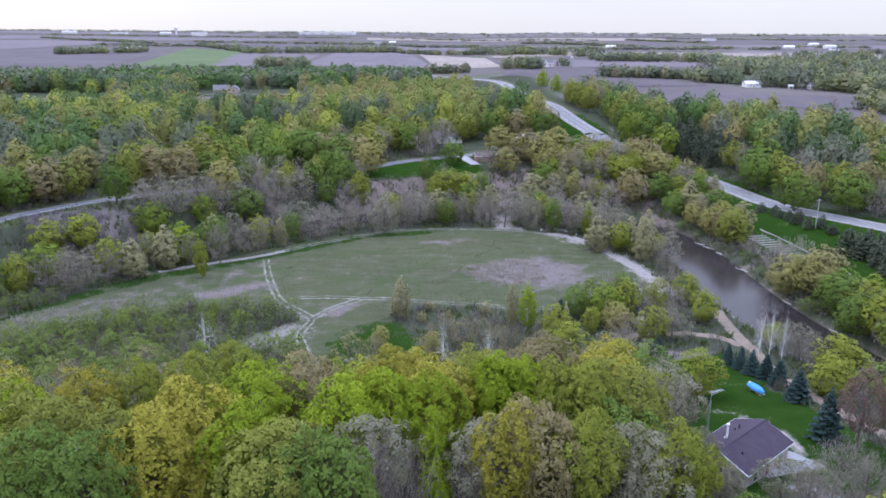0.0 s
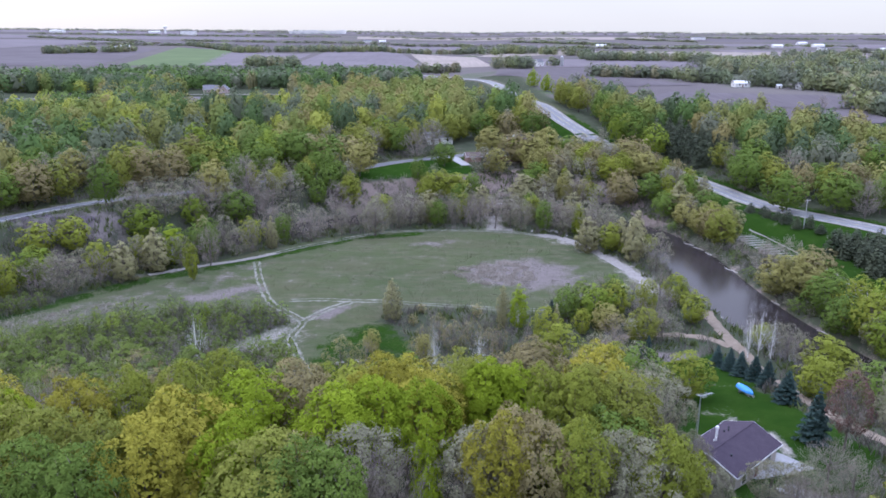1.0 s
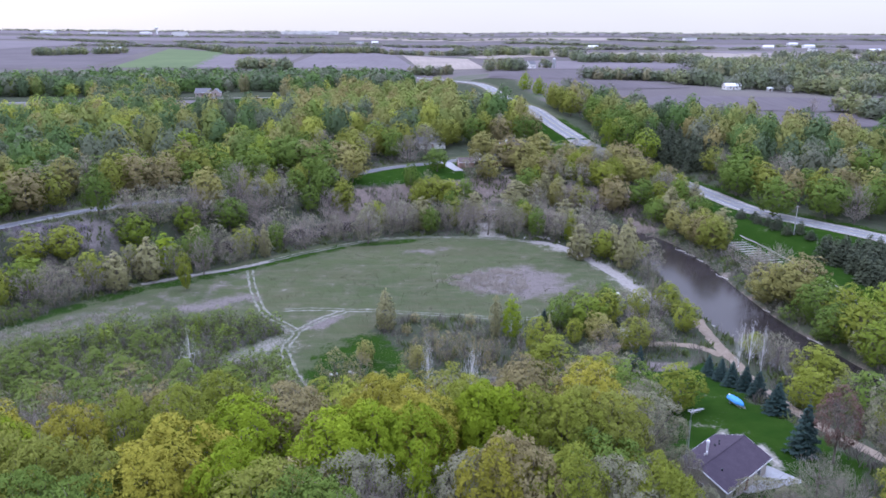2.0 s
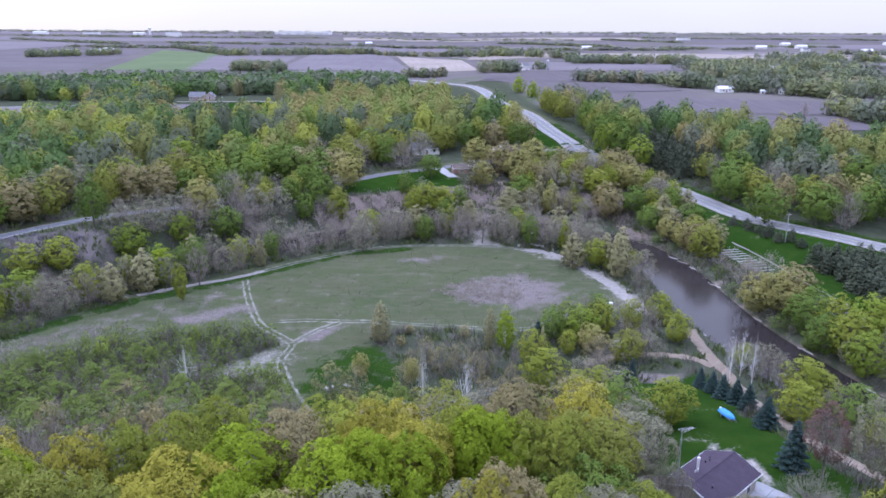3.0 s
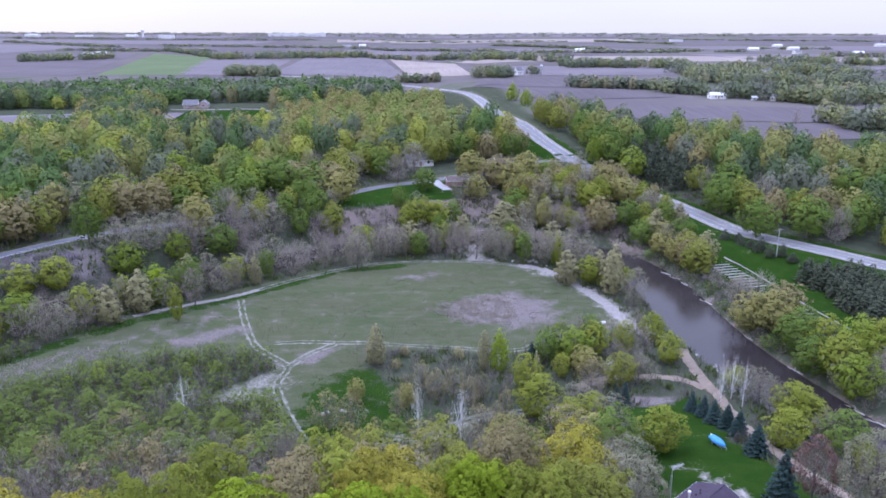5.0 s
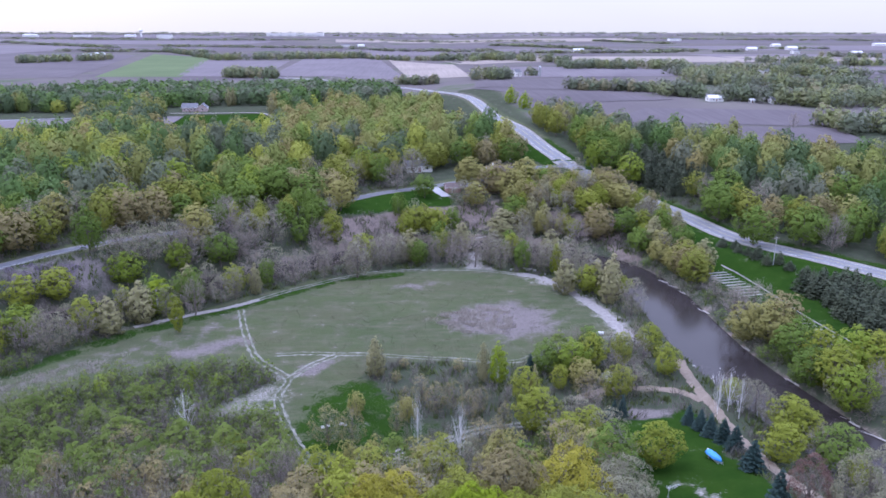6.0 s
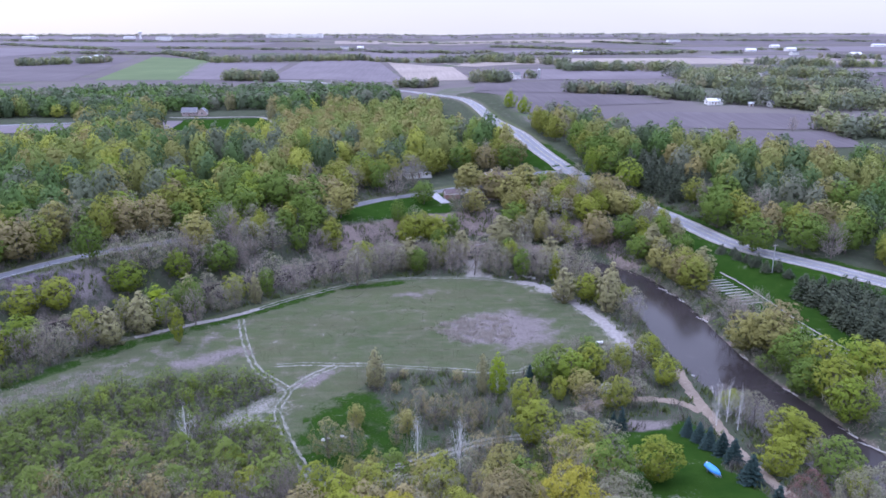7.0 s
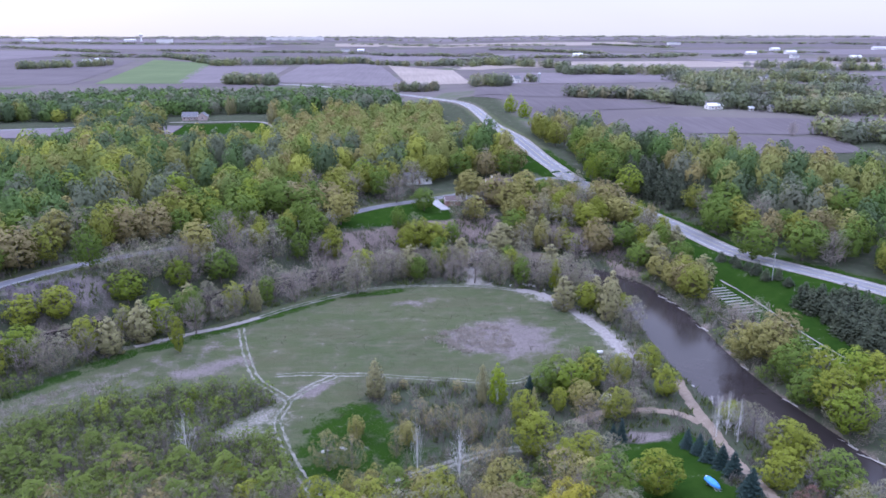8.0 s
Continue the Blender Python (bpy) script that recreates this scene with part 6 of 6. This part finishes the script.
rod(bm, (0, 0, 11.005), (0, 0, 12.6), 2.1, 0.4, 16)
part("dome", bm, STEEL, silo)
gable_house("manor", -188, 640, 4, 12, 8, 3.4, 6.6, SIDING_P, ROOF_GREY, "pale brick country house with steep grey roof", windows=4)
gable_house("manor_wing", -176.5, 637, 94, 8, 7, 3.4, 6.4, SIDING_P, ROOF_GREY, "gabled pale brick wing of the country house", windows=2)
strip_object("drive", rounded([(-200, 622), (-170, 621), (-132, 618), (-116, 604), (-106, 575)]), 1.8, 0.25, GRAVEL, "pale gravel drive of the country house", "drive", step=3)
strip_object("road", rounded([(-420, 566), (-335, 577), (-268, 590), (-240, 604)]), 2.6, 0.3, ASPHALT, "pale lane along a strip of bare soil", "road", step=4)
for k, (x, y, yaw, long, wide, eave, ridge) in enumerate(((-750, 1660, 5, 26, 12, 5, 8), (-700, 1672, 0, 18, 10, 5, 8), (-690, 1715, 40, 20, 12, 6, 9), (-1080, 3400, 2, 60, 40, 16, 18), (1010, 2010, 10, 30, 14, 6, 9), (880, 1960, 0, 26, 12, 5, 8),
                                                    (890, 1750, 20, 20, 10, 5, 8), (1480, 2380, 0, 40, 16, 7, 9), (528, 952, 10, 14, 9, 4, 7), (470, 1000, 30, 16, 9, 4, 7), (400, 1840, 0, 24, 12, 5, 8), (1120, 2330, 15, 30, 14, 6, 9),
                                                    (-205, 2350, 10, 26, 12, 6, 9), (-160, 2380, 0, 20, 10, 5, 8), (1000, 1690, 0, 24, 12, 5, 8), (-1500, 3560, 0, 70, 30, 8, 10), (-1300, 3600, 8, 50, 26, 8, 10), (-1700, 3500, 0, 60, 30, 9, 11), (1050, 3050, 0, 50, 24, 8, 10))):
    gable_house("farm_building", x, y, yaw, long, wide, eave, ridge, SIDING_W, ROOF_WHITE if k % 3 else ROOF_GREY, "pale farm building far across the plain", windows=2)

# factory hall and water tower on the horizon
hall = thing("factory", pose(-590, 3900, gz(-590, 3900) - 1), "very long low white factory hall on the horizon", "factory")
for i in range(6):
    part("bay", boxed(-140 + i * 47, -140 + i * 47 + 46.5, -25, 25, 0, 13 + (i % 3) * 1.5), SIDING_W, hall)
    part("bay_roof", boxed(-140 + i * 47, -140 + i * 47 + 46.5, -26, 26, 13.01 + (i % 3) * 1.5, 14 + (i % 3) * 1.5), ROOF_WHITE, hall)
    part("loading_door", boxed(-125 + i * 47, -110 + i * 47, -25.4, -25, 0.5, 7), STEEL, hall)
tower = thing("water_tower", pose(-1250, 3600, gz(-1250, 3600)), "tall white water tower on the horizon", "tower")
bm = bmesh.new()
rod(bm, (0, 0, -2), (0, 0, 24), 5, 3.4, 16)
part("stem", bm, SIDING_W, tower)
bm = bmesh.new()
bmesh.ops.create_uvsphere(bm, u_segments=20, v_segments=12, radius=9, matrix=Matrix.Translation((0, 0, 29)) @ Matrix.Diagonal((1, 1, 0.75, 1)))
part("tank", bm, SIDING_W, tower)

# ---- roadside and meadow things ----
pole = thing("utility_pole", pose(121.8, 234.5, gz(121.8, 234.5), 0, 0, 25), "pale wooden utility pole with crossarm beside the highway", "pole")
bm = bmesh.new()
rod(bm, (0, 0, -1), (0, 0, 10), 0.17, 0.12, 8)
part("shaft", bm, CONCRETE, pole)
arm = part("crossarm", boxed(-1.3, 1.3, -0.06, 0.06, 9.3, 9.45, 0.01), TIMBER, pole)
for u in (-1.15, -0.5, 0.5, 1.15):
    bm = bmesh.new()
    rod(bm, (u, 0, 9.45), (u, 0, 9.65), 0.05, 0.03, 6)
    part("insulator", bm, SIDING_W, arm)

rail = thing("guardrail", pose(0, 0, 0), "grey steel guardrail on posts along the side road", "guardrail")
line = [q for q in shifted(WEST_ROAD, -3.9) if -134 < q[0] < -107]
line = rounded(line, 4)
v, f = [], []
prof = ((0, 0.42), (0.06, 0.5), (0.0, 0.58), (0.06, 0.66), (0, 0.74))
for i, (x, y) in enumerate(line):
    z = gz(x, y)
    v += [(x + a, y - a, z + h) for a, h in prof]
m = len(prof)
f = [(i * m + j, i * m + m + j, i * m + m + j + 1, i * m + j + 1) for i in range(len(line) - 1) for j in range(m - 1)]
hang("beam", mesh_from("beam", v, f, STEEL), None, rail)
for x, y in line[::2]:
    z = gz(x, y)
    part("post", boxed(x - 0.1, x - 0.02, y, y + 0.08, z - 0.5, z + 0.72), STEEL, rail)

# mulched rows on the far lawn
STRAW = plain("pale_straw_mulch", (0.2, 0.195, 0.172, 1), (0.32, 0.31, 0.28, 1), 1.5, 0.95, bump=0.6, dist=0.06)
STAKE = plain("grey_stakes", (0.3, 0.28, 0.25, 1), (0.42, 0.4, 0.36, 1), 2)
def mulch_row(x, y, yaw, long, seed):
    r = np.random.RandomState(seed)
    row = thing("vine_row", pose(x, y, gz(x, y), 0, 0, yaw), "pale mulched row with staked young vines", "garden row", "vine rows on the lawn")
    n = int(long / 0.5)
    xs = np.linspace(-long / 2, long / 2, n)
    w = 0.42 + 0.1 * r.rand(n)
    v = [(a, s * b * k, h) for a, b in zip(xs, w) for s, k, h in ((-1, 1, -0.1), (-1, 0.6, 0.12), (1, 0.6, 0.14), (1, 1, -0.1))]
    f = [(i * 4 + j, i * 4 + 4 + j, i * 4 + 5 + j, i * 4 + j + 1) for i in range(n - 1) for j in range(3)]
    hang("mulch", mesh_from("mulch", v, f, STRAW), None, row)
    for a in np.arange(-long / 2 + 0.6, long / 2, 1.9):
        bm = bmesh.new()
        rod(bm, (a, 0, 0), (a + 0.05 * r.randn(), 0.05 * r.randn(), 1.3), 0.035, 0.03, 5)
        part("stake", bm, STAKE, row)


for i in range(10):
    y = 236 - i * 2.5
    mulch_row(float(np.interp(y, [165, 197, 236], [112.5, 107.5, 103.2])), y, 8 + 4 * (i % 2), 7.5, i)
for i in range(11):
    y = 193 - i * 2.5
    mulch_row(float(np.interp(y, [165, 197, 236], [112.8, 108, 103.2])), y, 10, 7.0, 40 + i)
strip_object("gravel_path", [(107.6, 243), (110, 236), (113.4, 197), (118.3, 165), (121, 150)], 0.28, 0.07, GRAVEL, "thin pale path edging the vine rows", "path", step=1.5, wobble=0.05)

# things on the meadow
TARP = plain("black_plastic_sheet", (0.012, 0.012, 0.018, 1), (0.03, 0.03, 0.04, 1), 3, 0.4, 0.5, bump=0.6, dist=0.05)
def heap(name, x, y, rx, ry, h, mat, label, category, seed):
    bm = bmesh.new()
    bmesh.ops.create_icosphere(bm, subdivisions=3, radius=1)
    for v in bm.verts:
        d = 1 + 0.28 * noise.noise(v.co * 2.1 + Vector((seed, 0, 0))) + 0.12 * noise.noise(v.co * 5 + Vector((0, seed, 0)))
        v.co = Vector((v.co.x * rx * d, v.co.y * ry * d, max(-0.15, v.co.z * h * d)))
    me = bpy.data.meshes.new(name)
    bm.to_mesh(me)
    bm.free()
    me.materials.append(mat)
    ob = new(name, me)
    ob.matrix_world = pose(x, y, gz(x, y), 0, 0, seed * 40)
    return tagged(ob, label, category)


heap("tarp_heap", 32.6, 169.6, 1.7, 1.1, 1.2, TARP, "low heap under black plastic sheeting on the meadow", "heap", 1)
heap("tarp_heap", 34.6, 168.2, 1.0, 0.8, 1.0, TARP, "small black plastic covered heap on the meadow", "heap", 2)
heap("tarp_heap", 34.0, 166.0, 0.7, 0.7, 0.9, TARP, "small black plastic covered heap beside trees", "heap", 3)
heap("tarp_heap", 45.6, 177.4, 1.6, 0.8, 1.0, TARP, "dark plastic covered heap behind the box elder", "heap", 4)
tank = thing("water_tank", pose(50.4, 184.5, gz(50.4, 184.5), 0, 0, 5), "white plastic tank lying on the meadow grass", "tank")
bm = bmesh.new()
rod(bm, (-0.9, 0, 0.5), (0.9, 0, 0.5), 0.5, 0.5, 14)
bmesh.ops.bevel(bm, geom=bm.edges[:], offset=0.06, segments=2, affect="EDGES")
part("barrel", bm, SIDING_W, tank)
for u in (-0.5, 0.5):
    part("cradle", boxed(u - 0.08, u + 0.08, -0.45, 0.45, -0.05, 0.14), TIMBER, tank)

ROCK = plain("pale_limestone", (0.30, 0.29, 0.27, 1), (0.46, 0.45, 0.43, 1), 1.3, 0.9, bump=0.6, dist=0.06)
for i, (x, y, s) in enumerate(((39, 241, 0.9), (40.4, 242, 0.7), (41.2, 240.6, 0.8), (38, 242.6, 0.6), (33.5, 241.5, 0.7), (44, 236.4, 0.6), (-19.4, 137.5, 0.5), (-18.4, 138.2, 0.45), (-15.6, 138.9, 0.5), (-14.8, 138.3, 0.4), (84, 226, 0.7), (70.5, 168, 0.6))):
    heap("boulder", x, y, s, s * 0.8, s * 0.8, ROCK, "pale weathered boulder at the meadow edge", "boulder", 10 + i)

DRIFT = plain("bleached_driftwood", (0.34, 0.32, 0.29, 1), (0.52, 0.50, 0.46, 1), 2.0, 0.9)
def drift_log(x, y, yaw, long, thick, seed):
    log = thing("fallen_log", pose(x, y, max(gz(x, y), WATER) + thick * 0.7, 0, 3, yaw), "bleached fallen trunk on the river bank", "log", "driftwood")
    r = np.random.RandomState(seed)
    h = Heap()
    a = np.array([-long / 2, 0, 0])
    for i in range(4):
        b = a + np.array([long / 4, 0.1 * r.randn(), 0.08 * r.randn()])
        h.add(tube(a, b, thick * (1 - 0.2 * i), thick * (0.8 - 0.2 * i), 7))
        a = b
    hang("trunk", h.mesh("trunk", DRIFT), None, log)
    for i in range(3):
        h = Heap()
        s = np.array([-long / 4 + i * long / 4, 0, 0])
        h.add(tube(s, s + np.array([0.6, r.randn() * 0.9, 0.5 + 0.4 * r.rand()]), thick * 0.35, thick * 0.1, 5))
        hang("branch", h.mesh("branch", DRIFT), None, log)


for i, (y, side, yaw, long) in enumerate(((133, 1, 118, 6), (139, 1, 100, 5), (158, 1, 112, 5), (178, 1, 95, 4), (205, 1, 110, 6), (222, 1, 100, 4), (228, 1, 120, 5), (233, 1, 120, 4.5), (160, -1, 80, 4))):
    drift_log(float(np.interp(y, [120, 140, 168, 195, 222, 240], [90, 85, 79.5, 78.2, 77.5, 73])) + side * 9.0, y, yaw, long, 0.2, i)
for i, (x, y, yaw, long) in enumerate(((65, 258, 150, 7), (32, 284, 20, 6), (28.5, 287, 35, 9))):
    drift_log(x, y, yaw, long, 0.22, 20 + i)

# dry weeds, undergrowth and brush: past counting
def tufts(name, pts, mat, label, category, each, tall, width, seed, spread=0.5):
    r = np.random.RandomState(seed)
    pts = np.repeat(np.asarray(pts), each, 0) + r.randn(len(pts) * each, 2) * spread
    n = len(pts)
    z = ground_z(pts[:, 0], pts[:, 1]) - 0.05
    base = np.column_stack([pts, z])
    w = np.column_stack([r.randn(n, 2) * 0.35, np.ones(n)])
    tip = base + w * (tall * (0.5 + r.rand(n)))[:, None]
    a = r.rand(n) * 6.283
    s = np.column_stack([np.cos(a), np.sin(a), np.zeros(n)]) * (width * (0.6 + 0.8 * r.rand(n)))[:, None]
    v = np.stack([base - s, base + s, tip + s * 0.6], 1).reshape(-1, 3)
    return tagged(new(name, mesh_from(name, v, np.arange(3 * n).reshape(n, 3), mat)), label, category, kind="stuff")


def weedy(poly, gap, seed, soft=4):
    xs, ys = [q[0] for q in poly], [q[1] for q in poly]
    p = scatter(min(xs) - 3, max(xs) + 3, min(ys) - 3, max(ys) + 3, gap, seed)
    k = zone(p[:, 0], p[:, 1], poly, soft)
    keep = np.random.RandomState(seed).rand(len(p)) < k * 0.6
    lump = np.array([noise.noise(Vector((x / 3.2, y / 2.2, seed))) for x, y in p])
    return p[keep & (lump > -0.05)]


WEED = plain("dead_weed_stalks", (0.27, 0.238, 0.2, 1), (0.42, 0.382, 0.325, 1), 0.8, 0.95)
tufts("dry_weeds", weedy([(9, 197), (20, 209), (30, 210), (39, 201), (39, 187), (26, 182), (14, 188)], 0.8, 3), WEED, "patch of dead pinkish-grey weeds in the meadow", "weeds", 12, 0.75, 0.05, 3)
tufts("dry_weeds", weedy([(-112, 150), (-68, 186), (-51, 204), (-49, 196), (-66, 172), (-100, 140)], 1.1, 4), WEED, "band of dead grass along the meadow's edge", "weeds", 9, 0.6, 0.05, 4)
tufts("dry_weeds", weedy([(-123, 214), (-117.5, 221.5), (-105, 232.5), (-97, 230), (-95, 227.5), (-102, 219.5), (-114, 212)], 1.0, 5), plain("violet_dead_stalks", (0.15, 0.125, 0.165, 1), (0.24, 0.205, 0.26, 1), 0.6, 0.95), "slope of dead violet-grey weeds below the road", "weeds", 10, 0.8, 0.06, 5)
SCRUB = leaf_material("scrub_leaves", (0.05, 0.075, 0.025, 1), (0.12, 0.15, 0.05, 1))
r = np.random.RandomState(8)
p = clear(scatter(-140, 130, 60, 345, 3.4, 21), (FIELD, LAWN_HOUSE, LAWN_BLUFF, LAWN_EAST, GRASSY), river=11, road=5, lanes=2)
p = p[np.abs(p[:, 0]) < 0.64 * p[:, 1] + 10]
tufts("undergrowth", p[::2], SCRUB, "green undergrowth on the woodland floor", "undergrowth", 10, 1.2, 0.24, 9, 0.8)
BRUSH = plain("dark_grey_brush", (0.11, 0.1, 0.086, 1), (0.19, 0.172, 0.148, 1), 1.5, 0.9, 0.1)
tufts("brushwood", p[1::2], BRUSH, "grey leafless brush on the woodland floor", "undergrowth", 16, 2.0, 0.07, 10, 0.8)
g = scatter(-110, 62, 115, 245, 2.2, 31)
g = g[inside(g[:, 0], g[:, 1], FIELD)]
for line in LANES.values():
    g = g[away(g[:, 0], g[:, 1], line) > 1.6]
GRASS = plain("meadow_grass", (0.07, 0.092, 0.038, 1), (0.135, 0.13, 0.078, 1), 0.15, 0.95)
tufts("meadow_grass", g, GRASS, "short rough grass of the meadow", "grass", 9, 0.28, 0.05, 12, 0.7)
